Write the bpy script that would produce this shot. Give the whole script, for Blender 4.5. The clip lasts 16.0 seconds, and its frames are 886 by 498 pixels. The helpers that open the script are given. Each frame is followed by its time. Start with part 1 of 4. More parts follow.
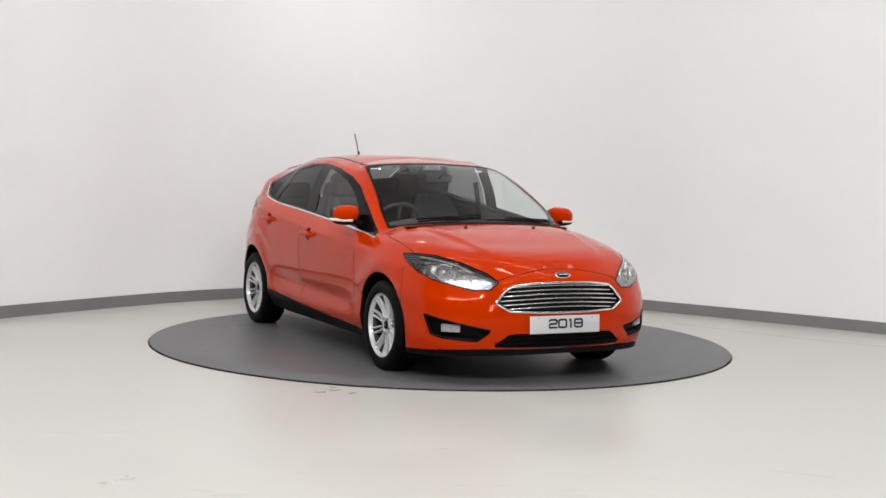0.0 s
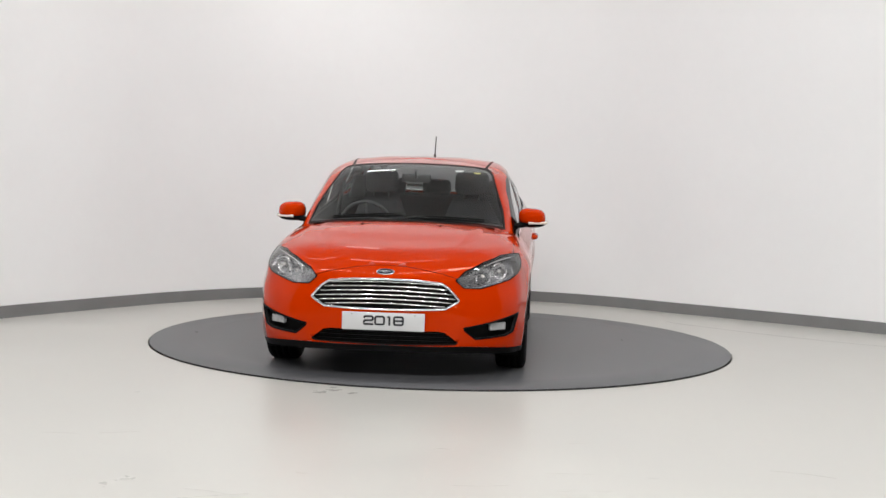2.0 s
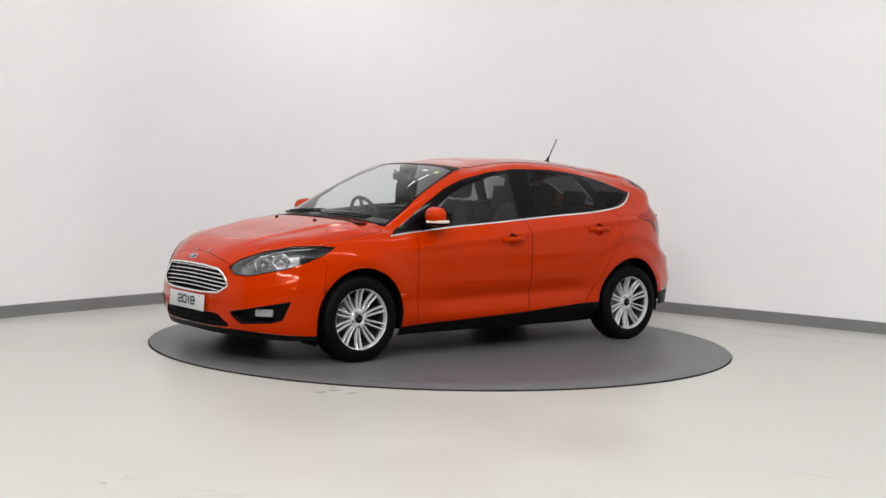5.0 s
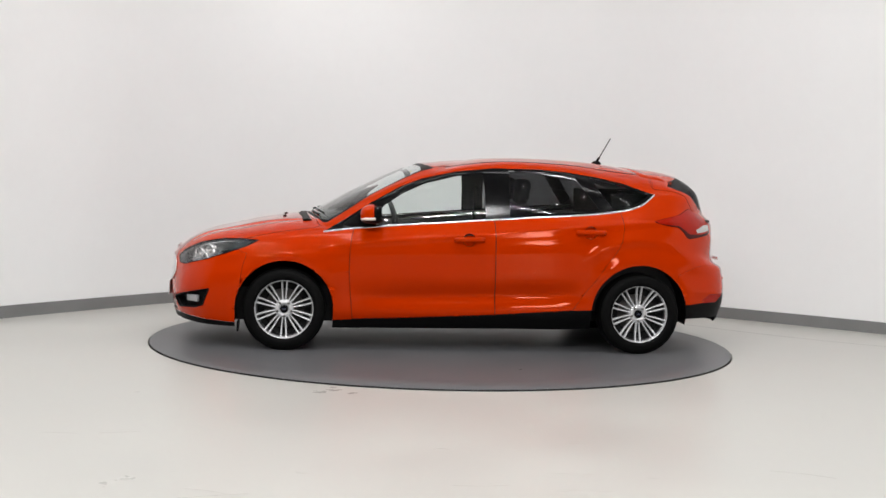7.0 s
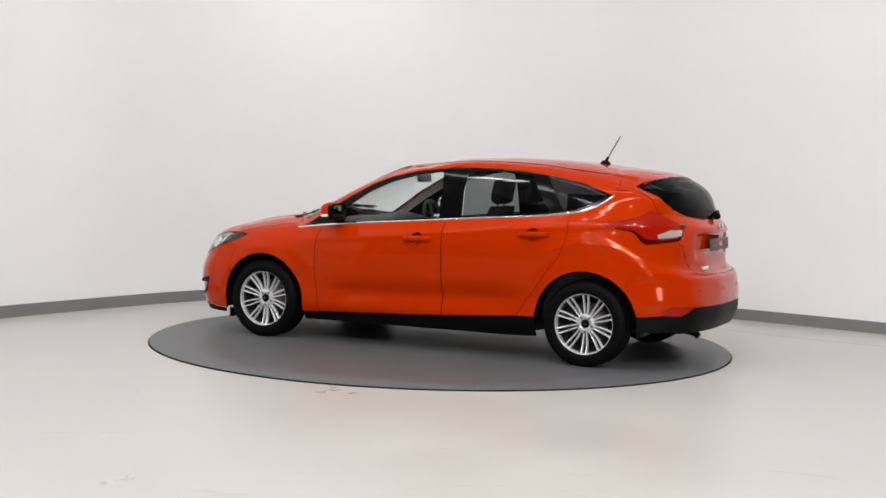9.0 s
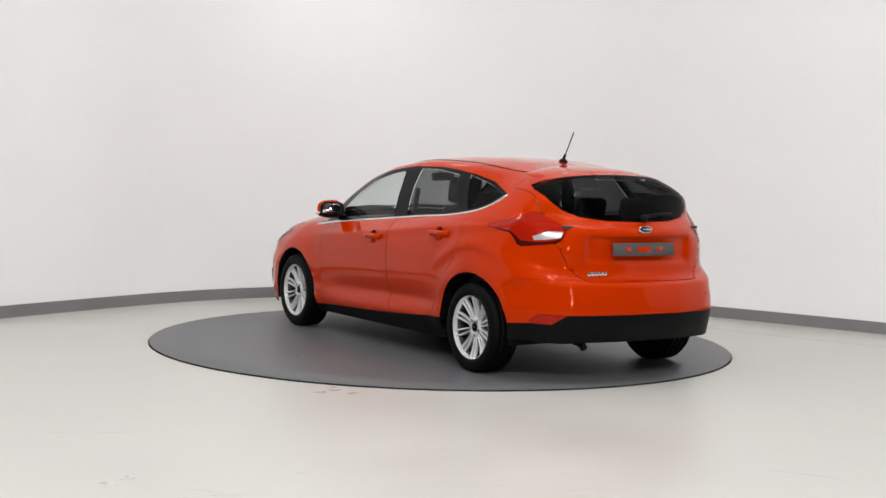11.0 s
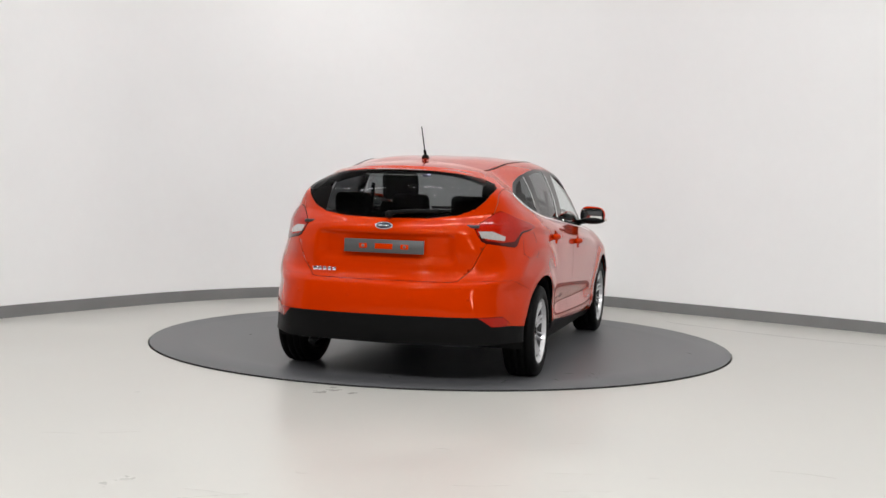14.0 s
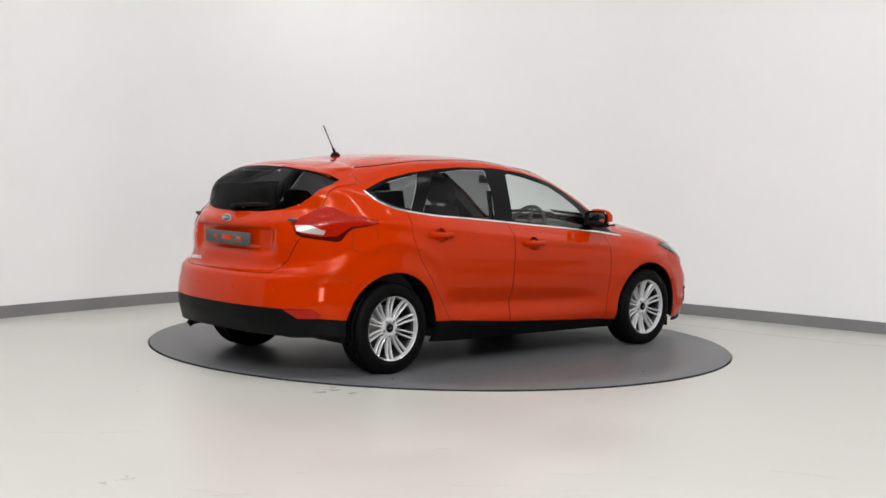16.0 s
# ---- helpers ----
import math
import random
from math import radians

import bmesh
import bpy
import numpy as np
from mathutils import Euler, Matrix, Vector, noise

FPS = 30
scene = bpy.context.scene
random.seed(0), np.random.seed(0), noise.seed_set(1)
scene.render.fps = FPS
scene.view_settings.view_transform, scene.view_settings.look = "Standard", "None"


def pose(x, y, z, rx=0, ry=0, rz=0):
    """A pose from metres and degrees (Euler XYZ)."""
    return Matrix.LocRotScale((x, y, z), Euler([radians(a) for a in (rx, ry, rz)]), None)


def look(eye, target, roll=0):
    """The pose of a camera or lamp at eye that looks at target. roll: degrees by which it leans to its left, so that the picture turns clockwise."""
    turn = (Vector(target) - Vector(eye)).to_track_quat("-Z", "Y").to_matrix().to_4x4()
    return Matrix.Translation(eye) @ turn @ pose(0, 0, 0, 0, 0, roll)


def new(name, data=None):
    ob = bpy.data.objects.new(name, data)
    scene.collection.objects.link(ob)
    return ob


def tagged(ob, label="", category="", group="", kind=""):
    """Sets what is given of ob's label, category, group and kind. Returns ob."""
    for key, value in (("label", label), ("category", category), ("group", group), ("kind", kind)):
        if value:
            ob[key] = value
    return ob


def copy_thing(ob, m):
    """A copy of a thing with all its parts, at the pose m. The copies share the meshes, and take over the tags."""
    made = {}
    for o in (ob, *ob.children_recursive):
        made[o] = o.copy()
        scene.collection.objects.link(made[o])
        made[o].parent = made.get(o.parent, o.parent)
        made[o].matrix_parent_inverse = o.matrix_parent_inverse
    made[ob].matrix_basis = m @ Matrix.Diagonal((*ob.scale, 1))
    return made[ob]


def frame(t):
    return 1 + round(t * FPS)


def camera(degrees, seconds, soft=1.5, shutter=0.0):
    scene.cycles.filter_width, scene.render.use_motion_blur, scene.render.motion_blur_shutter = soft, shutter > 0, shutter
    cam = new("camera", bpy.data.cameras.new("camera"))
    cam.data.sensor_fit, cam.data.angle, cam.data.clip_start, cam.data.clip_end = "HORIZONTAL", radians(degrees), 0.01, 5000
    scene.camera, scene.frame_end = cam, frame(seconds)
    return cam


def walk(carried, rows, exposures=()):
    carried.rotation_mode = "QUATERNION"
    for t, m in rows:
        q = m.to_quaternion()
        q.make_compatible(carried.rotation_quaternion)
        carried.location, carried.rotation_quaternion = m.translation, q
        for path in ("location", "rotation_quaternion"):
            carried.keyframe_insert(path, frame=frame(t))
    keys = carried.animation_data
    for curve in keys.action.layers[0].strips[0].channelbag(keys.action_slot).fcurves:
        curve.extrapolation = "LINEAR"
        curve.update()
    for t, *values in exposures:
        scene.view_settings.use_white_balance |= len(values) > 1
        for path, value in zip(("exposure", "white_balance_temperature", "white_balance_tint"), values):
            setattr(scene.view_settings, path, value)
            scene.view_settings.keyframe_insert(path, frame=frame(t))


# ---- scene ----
from mathutils.bvhtree import BVHTree as BVH

# ---------------- camera ----------------
EYE = (0.0, -10.036, 1.3603)
TILT, PAN, ROLL = -3.6538, 0.0051, 1.5678
cam = camera(38.337, 16.0)
AIM = pose(*EYE, 90 + TILT, 0, -PAN) @ pose(0, 0, 0, 0, 0, ROLL)
walk(cam, [(0, AIM), (16, AIM)])

# ---------------- light ----------------
world = bpy.data.worlds.new("studio_world")
scene.world = world
world.use_nodes = True
world.node_tree.nodes["Background"].inputs[0].default_value = (0.9, 0.95, 1.0, 1)
world.node_tree.nodes["Background"].inputs[1].default_value = 0.02
scene.view_settings.exposure = 0.0
CEILING = 6.2
FLOOR = -0.012
# rows of linear ceiling lights: y, z, tubes in the row, width, tilt towards the wall in degrees, watts of each tube
# all out of view; the tilted row behind the camera is added to even the wall
ROWS = [(-10.5, 5.9, 3, 0.10, 30, 245.0), (-2.5, 6.05, 3, 0.12, 0, 50.0), (-0.5, 6.05, 3, 0.12, 0, 6.0)]
STRIPS = [(-0.9, 2.1, 3.75, 0.40, 0.25, 25, 3.5, 180)] + [(-0.4 + (k - (count - 1) / 2) * 3.1, y, z, 2.6, wd, tilt, watts, 180) for y, z, count, wd, tilt, watts in ROWS for k in range(count)]
for sx, sy, sz, ln, wd, tilt, watts, cone in STRIPS:
    lamp = bpy.data.lights.new("strip_lamp", "AREA")
    lamp.shape, lamp.size, lamp.size_y = "RECTANGLE", ln, wd
    lamp.energy, lamp.color, lamp.spread = watts, (0.995, 0.995, 1.0), radians(cone)
    ob = new("strip_lamp", lamp)
    ob.matrix_world = pose(sx, sy, sz, tilt) @ pose(0, 0, -0.04)

# a glowing panel behind the camera, added for an unseen bright window: place, aim, width, height, watts
WINDOW_STAND_INS = [((3.6, -10.9, 2.2), (-0.5, -1.0, 0.9), 0.55, 1.5, 48.0)]
for eye, aim, wd, ht, watts in WINDOW_STAND_INS:
    lamp = bpy.data.lights.new("window_stand_in_lamp", "AREA")
    lamp.shape, lamp.size, lamp.size_y = "RECTANGLE", wd, ht
    lamp.energy, lamp.color = watts, (0.995, 0.995, 1.0)
    ob = new("window_stand_in_lamp", lamp)
    ob.matrix_world = look(eye, aim)

# ---------------- materials ----------------
def material(name, color, rough=0.5, metal=0.0, coat=0.0, scale=0.0, vary=0.1, bump=0.0, bump_scale=200.0, transmission=0.0,
             ior=1.45, emission=0.0, rough_vary=0.0, coat_rough=0.03, spec=0.5, stretch=(1, 1, 1), alpha=1.0, coat_ior=1.5, tint=(1, 1, 1)):
    m = bpy.data.materials.new(name)
    m.use_nodes = True
    nt = m.node_tree
    b = nt.nodes["Principled BSDF"]
    b.inputs["Base Color"].default_value = (*color, 1)
    b.inputs["Roughness"].default_value = rough
    b.inputs["Metallic"].default_value = metal
    b.inputs["Coat Weight"].default_value = coat
    b.inputs["Coat Roughness"].default_value = coat_rough
    b.inputs["Coat IOR"].default_value = coat_ior
    b.inputs["Transmission Weight"].default_value = transmission
    b.inputs["IOR"].default_value = ior
    b.inputs["Specular IOR Level"].default_value = spec
    b.inputs["Alpha"].default_value = alpha
    b.inputs["Specular Tint"].default_value = (*tint, 1)
    if emission:
        b.inputs["Emission Color"].default_value = (*color, 1)
        b.inputs["Emission Strength"].default_value = emission
    if scale or bump:
        tc = nt.nodes.new("ShaderNodeTexCoord")
        mp = nt.nodes.new("ShaderNodeMapping")
        mp.inputs["Scale"].default_value = stretch
        nt.links.new(tc.outputs["Object"], mp.inputs["Vector"])
    if scale:
        big = nt.nodes.new("ShaderNodeTexNoise")
        big.inputs["Scale"].default_value, big.inputs["Detail"].default_value = scale, 6
        fine = nt.nodes.new("ShaderNodeTexNoise")
        fine.inputs["Scale"].default_value, fine.inputs["Detail"].default_value = scale * 14, 4
        mix = nt.nodes.new("ShaderNodeMath")
        mix.operation = "MULTIPLY_ADD"
        mix.inputs[1].default_value = 0.35
        ramp = nt.nodes.new("ShaderNodeMapRange")
        ramp.inputs["From Min"].default_value, ramp.inputs["From Max"].default_value = 0.45, 0.9
        ramp.inputs["To Min"].default_value, ramp.inputs["To Max"].default_value = 1 - vary, 1 + vary
        mul = nt.nodes.new("ShaderNodeVectorMath")
        mul.operation = "SCALE"
        mul.inputs[0].default_value = color
        nt.links.new(mp.outputs[0], big.inputs["Vector"])
        nt.links.new(mp.outputs[0], fine.inputs["Vector"])
        nt.links.new(fine.outputs[0], mix.inputs[0])
        nt.links.new(big.outputs[0], mix.inputs[2])
        nt.links.new(mix.outputs[0], ramp.inputs["Value"])
        nt.links.new(ramp.outputs[0], mul.inputs["Scale"])
        nt.links.new(mul.outputs[0], b.inputs["Base Color"])
        if rough_vary:
            rr = nt.nodes.new("ShaderNodeMapRange")
            rr.inputs["From Min"].default_value, rr.inputs["From Max"].default_value = 0.45, 0.9
            rr.inputs["To Min"].default_value, rr.inputs["To Max"].default_value = rough - rough_vary, rough + rough_vary
            nt.links.new(mix.outputs[0], rr.inputs["Value"])
            nt.links.new(rr.outputs[0], b.inputs["Roughness"])
    if bump:
        n = nt.nodes.new("ShaderNodeTexNoise")
        n.inputs["Scale"].default_value, n.inputs["Detail"].default_value = bump_scale, 3
        bp = nt.nodes.new("ShaderNodeBump")
        bp.inputs["Strength"].default_value, bp.inputs["Distance"].default_value = bump, 0.002
        nt.links.new(mp.outputs[0], n.inputs["Vector"])
        nt.links.new(n.outputs[0], bp.inputs["Height"])
        nt.links.new(bp.outputs[0], b.inputs["Normal"])
    return m


PAINT = material("red_paint", (0.465, 0.0255, 0.0), 0.05, 0.0, 0.12, coat_ior=1.45, ior=1.36, scale=3.0, vary=0.02, bump=0.004, bump_scale=900, spec=0.5, tint=(1, 0.25, 0.12))
WALL = material("white_wall", (0.88, 0.88, 0.88), 0.55, scale=0.8, vary=0.015, bump=0.05, bump_scale=60)
SKIRTING = material("grey_skirting", (0.20, 0.20, 0.20), 0.45, scale=3, vary=0.05)
FLOOR_MAT = material("cream_floor", (0.54, 0.53, 0.497), 0.34, scale=0.9, vary=0.05, rough_vary=0.07)
DISC = material("grey_disc", (0.115, 0.116, 0.122), 0.40, spec=0.35, scale=1.6, vary=0.07, bump=0.004, bump_scale=300, rough_vary=0.01)
BLACK_EDGE = material("black_edge", (0.01, 0.01, 0.01), 0.6)
CEIL = material("white_ceiling", (0.72, 0.72, 0.71), 0.8, scale=1, vary=0.02)
GLOW = material("lamp_diffuser", (1, 0.985, 0.96), 0.5, emission=3.0)
PLASTIC = material("black_plastic", (0.004, 0.004, 0.0042), 0.45, spec=0.09, scale=30, vary=0.1, bump=0.15, bump_scale=900)
GLOSS = material("gloss_black", (0.003, 0.003, 0.0035), 0.10, spec=0.13)
RUBBER = material("tyre_rubber", (0.003, 0.003, 0.003), 0.55, spec=0.08, scale=20, vary=0.2, bump=0.1, bump_scale=500)
CHROME = material("chrome", (0.85, 0.85, 0.85), 0.10, 1.0, scale=6, vary=0.02)
ALLOY = material("alloy", (0.66, 0.66, 0.67), 0.27, 0.45, coat=0.3, scale=12, vary=0.04)
STEEL = material("brake_steel", (0.20, 0.19, 0.18), 0.4, 0.9, scale=25, vary=0.2)
BARREL = material("rim_barrel", (0.05, 0.05, 0.052), 0.4, 0.6, scale=20, vary=0.2)
DARK = material("dark_cavity", (0.006, 0.006, 0.006), 0.8)
CLOTH = material("dark_cloth", (0.035, 0.035, 0.038), 0.9, scale=40, vary=0.2, bump=0.4, bump_scale=700)
TRIM_IN = material("interior_plastic", (0.03, 0.03, 0.031), 0.6, scale=20, vary=0.1, bump=0.2, bump_scale=600)
LINING = material("grey_headliner", (0.5, 0.495, 0.48), 0.9, scale=20, vary=0.05)
GLASS = material("clear_glass", (0.78, 0.86, 0.84), 0.0, transmission=1.0, ior=1.02, coat=0.9, coat_ior=1.42, coat_rough=0.0)
TINT = material("tinted_glass", (0.055, 0.057, 0.06), 0.0, transmission=1.0, ior=1.02, coat=0.6, coat_ior=1.35, coat_rough=0.0)
LENS = material("clear_lens", (0.97, 0.97, 0.97), 0.02, transmission=1.0, ior=1.05, coat=0.8, coat_rough=0.0)
RED_LENS = material("red_lens", (0.33, 0.008, 0.001), 0.08, spec=0.1, coat=0.45, coat_ior=1.4, scale=60, vary=0.1)
WHITE_LENS = material("white_lens", (0.5, 0.48, 0.46), 0.12, 0.3, coat=1.0, scale=60, vary=0.1)
REFLECTOR = material("lamp_reflector", (0.75, 0.75, 0.76), 0.18, 1.0, scale=30, vary=0.1)
PLATE = material("white_plate", (0.55, 0.55, 0.55), 0.35, coat=0.4, scale=8, vary=0.02)
PLATE_BACK = material("grey_plate_holder", (0.065, 0.065, 0.065), 0.5, scale=10, vary=0.06)
INK = material("black_ink", (0.012, 0.012, 0.016), 0.5)
BLUE = material("blue_enamel", (0.004, 0.008, 0.03), 0.15, coat=1.0)
MIRROR = material("mirror_glass", (0.85, 0.87, 0.88), 0.02, 1.0)
ORANGE = material("amber_lens", (0.8, 0.7, 0.62), 0.1, coat=1.0)
YELLOW = material("yellow_paper", (0.75, 0.7, 0.25), 0.7)
PAPER = material("white_paper", (0.8, 0.8, 0.78), 0.7)
DARK_RED = material("dark_red_lens", (0.05, 0.003, 0.002), 0.08, spec=0.2, coat=0.5, coat_ior=1.28)
LILAC = material("lilac_paper", (0.5, 0.5, 0.75), 0.6)
HALL = material("dark_hall_wall", (0.05, 0.05, 0.05), 0.7, scale=1, vary=0.05)
HOUSING = material("lamp_housing", (0.34, 0.34, 0.35), 0.22, 0.85, scale=20, vary=0.1)
TINT_DARK = material("dark_tinted_glass", (0.042, 0.043, 0.046), 0.0, transmission=1.0, ior=1.02, coat=0.3, coat_ior=1.3, coat_rough=0.0)
SPOT = material("spot_lens", (1, 0.99, 0.97), 0.4, emission=160.0)
FOG_LENS = material("fog_lens", (0.35, 0.35, 0.36), 0.2, 0.3, coat=0.6, scale=80, vary=0.2)
SCUFF = material("scuff", (0.47, 0.455, 0.42), 0.6, scale=30, vary=0.2)
JOINT = material("floor_joint", (0.42, 0.41, 0.39), 0.6, scale=20, vary=0.2)
# ---------------- tools ----------------
def mesh_of(bm, name):
    me = bpy.data.meshes.new(name)
    bm.normal_update()
    bm.to_mesh(me)
    bm.free()
    return me


def part(name, bm, mat, parent=None, label="", flat=False, at=None):
    if not flat:
        for f in bm.faces:
            f.smooth = True
    me = mesh_of(bm, name)
    for mm in (mat if isinstance(mat, (list, tuple)) else [mat]):
        me.materials.append(mm)
    ob = new(name, me)
    if parent is not None:
        ob.parent = parent
    if at is not None:
        ob.matrix_basis = at
    if label:
        tagged(ob, label)
    return ob


def spline(points, sub, closed=False, mirror_ends=False):
    """Chord-length Catmull-Rom curve through points; sub pieces a span."""
    P = np.array(points, float)
    if closed:
        Q = np.vstack([P[-1], P, P[0], P[1]])
    elif mirror_ends:
        flip = np.array([1, -1, 1.0])
        Q = np.vstack([P[1] * flip, P, P[-2] * flip])
    else:
        Q = np.vstack([2 * P[0] - P[1], P, 2 * P[-1] - P[-2]])
    out = []
    for i in range(1, len(Q) - 2):
        p0, p1, p2, p3 = Q[i - 1:i + 3]
        d0, d1, d2 = (max(np.linalg.norm(b - a), 1e-6) for a, b in ((p0, p1), (p1, p2), (p2, p3)))
        m1 = ((p1 - p0) / d0 * d1 + (p2 - p1) / d1 * d0) / (d0 + d1) * d1
        m2 = ((p2 - p1) / d1 * d2 + (p3 - p2) / d2 * d1) / (d1 + d2) * d1
        for k in range(sub):
            s = k / sub
            out.append((2 * s**3 - 3 * s**2 + 1) * p1 + (s**3 - 2 * s**2 + s) * m1 + (3 * s**2 - 2 * s**3) * p2 + (s**3 - s**2) * m2)
    if not closed:
        out.append(P[-1])
    return np.array(out)


def box(sx, sy, sz, bevel=0.0, seg=2, at=None):
    bm = bmesh.new()
    bmesh.ops.create_cube(bm, size=1, matrix=Matrix.Diagonal((sx, sy, sz, 1)))
    if bevel:
        bmesh.ops.bevel(bm, geom=bm.edges[:], offset=bevel, segments=seg, affect="EDGES", profile=0.5)
    if at is not None:
        bm.transform(at)
    return bm


def lathe(profile, n=48, axis="y", closed=False):
    """Turns (radius, along) pairs round an axis."""
    bm = bmesh.new()
    rings = []
    for k in range(n):
        a = 2 * math.pi * k / n
        c, s = math.cos(a), math.sin(a)
        if axis == "y":
            rings.append([bm.verts.new((r * c, h, r * s)) for r, h in profile])
        else:
            rings.append([bm.verts.new((r * c, r * s, h)) for r, h in profile])
    m = len(profile)
    for k in range(n):
        a, b = rings[k], rings[(k + 1) % n]
        for i in range(m if closed else m - 1):
            j = (i + 1) % m
            if (a[i].co - b[i].co).length < 1e-7:
                bm.faces.new((a[i], a[j], b[j]))
            elif (a[j].co - b[j].co).length < 1e-7:
                bm.faces.new((a[i], a[j], b[i]))
            else:
                bm.faces.new((a[i], a[j], b[j], b[i]))
    bmesh.ops.remove_doubles(bm, verts=bm.verts[:], dist=1e-6)
    bmesh.ops.recalc_face_normals(bm, faces=bm.faces[:])
    return bm


def tube(points, radius, n=8, closed=False, squash=None):
    """A round bar along points; squash: (width, height) of a flat bar, kept upright."""
    bm = bmesh.new()
    P = [Vector(p) for p in points]
    rings = []
    for i, p in enumerate(P):
        a = P[i - 1] if i or closed else p
        b = P[(i + 1) % len(P)] if i < len(P) - 1 or closed else p
        t = (b - a).normalized()
        side = t.cross(Vector((0, 0, 1)))
        if side.length < 1e-4:
            side = Vector((1, 0, 0))
        side.normalize()
        up = side.cross(t).normalized()
        w, h = squash if squash else (radius, radius)
        rings.append([bm.verts.new(p + side * (w * math.cos(2 * math.pi * k / n)) + up * (h * math.sin(2 * math.pi * k / n))) for k in range(n)])
    for i in range(len(P) if closed else len(P) - 1):
        a, b = rings[i], rings[(i + 1) % len(P)]
        for k in range(n):
            bm.faces.new((a[k], a[(k + 1) % n], b[(k + 1) % n], b[k]))
    if not closed:
        bm.faces.new(rings[0])
        bm.faces.new(rings[-1][::-1])
    bmesh.ops.recalc_face_normals(bm, faces=bm.faces[:])
    return bm


def join(*bms):
    out = bmesh.new()
    for b in bms:
        me = bpy.data.meshes.new("tmp")
        b.to_mesh(me)
        b.free()
        out.from_mesh(me)
        bpy.data.meshes.remove(me)
    return out


def inside(px, pz, poly):
    c = False
    j = len(poly) - 1
    for i in range(len(poly)):
        (x1, z1), (x2, z2) = poly[i], poly[j]
        if (z1 > pz) != (z2 > pz) and px < (x2 - x1) * (pz - z1) / (z2 - z1) + x1:
            c = not c
        j = i
    return c


def take(bm, faces):
    """Moves faces into a bmesh of their own."""
    out = bmesh.new()
    made = {}
    for f in faces:
        for v in f.verts:
            if v not in made:
                made[v] = out.verts.new(v.co)
        out.faces.new([made[v] for v in f.verts])
    bmesh.ops.delete(bm, geom=faces, context="FACES")
    return out


SIDE = (Vector((1, 0, 0)), Vector((0, 0, 1)))
FRONT = (Vector((0, 1, 0)), Vector((0, 0, 1)))
TOP = (Vector((1, 0, 0)), Vector((0, 1, 0)))
CORNER_F = (Vector((-0.6, 0.8, 0)), Vector((0, 0, 1)))
CORNER_R = (Vector((0.7071, 0.7071, 0)), Vector((0, 0, 1)))


def cut(bm, poly, view, keep=None):
    """Cuts the outline poly, seen along a view, out of bm, and returns the piece."""
    A, B = view
    poly = [(float(a), float(b)) for a, b in poly]
    x0, x1 = min(q[0] for q in poly), max(q[0] for q in poly)
    z0, z1 = min(q[1] for q in poly), max(q[1] for q in poly)

    def flat(v):
        return A.dot(v), B.dot(v)

    def near(f, bx0, bx1, bz0, bz1):
        ps = [flat(v.co) for v in f.verts]
        return not (max(q[0] for q in ps) < bx0 or min(q[0] for q in ps) > bx1 or max(q[1] for q in ps) < bz0 or min(q[1] for q in ps) > bz1)

    cand = {f for f in bm.faces if near(f, x0, x1, z0, z1) and (keep is None or keep(f.calc_center_median()))}
    for i in range(len(poly)):
        p, q = poly[i - 1], poly[i]
        if abs(p[0] - q[0]) + abs(p[1] - q[1]) < 1e-6:
            continue
        e = 1e-4
        fs = [f for f in cand if near(f, min(p[0], q[0]) - e, max(p[0], q[0]) + e, min(p[1], q[1]) - e, max(p[1], q[1]) + e)]
        if not fs:
            continue
        es = {x for f in fs for x in f.edges}
        vs = {x for f in fs for x in f.verts}
        no = A * (q[1] - p[1]) - B * (q[0] - p[0])
        r = bmesh.ops.bisect_plane(bm, geom=fs + list(es) + list(vs), dist=1e-5, plane_co=A * p[0] + B * p[1], plane_no=no.normalized())
        cand = {f for f in cand if f.is_valid} | {g for g in r["geom"] if isinstance(g, bmesh.types.BMFace)}
    ins = []
    for f in cand:
        if f.is_valid:
            c = flat(f.calc_center_median())
            if inside(c[0], c[1], poly):
                ins.append(f)
    return take(bm, ins)


def mirrored(bm, weld=False):
    """The piece seen in a mirror across the car's middle; weld: both halves as one."""
    other = bm.copy()
    bmesh.ops.scale(other, vec=(1, -1, 1), verts=other.verts[:])
    bmesh.ops.reverse_faces(other, faces=other.faces[:])
    if not weld:
        return other
    out = join(bm, other)
    bmesh.ops.remove_doubles(out, verts=[v for v in out.verts if abs(v.co.y) < 0.0006], dist=0.0012)
    return out


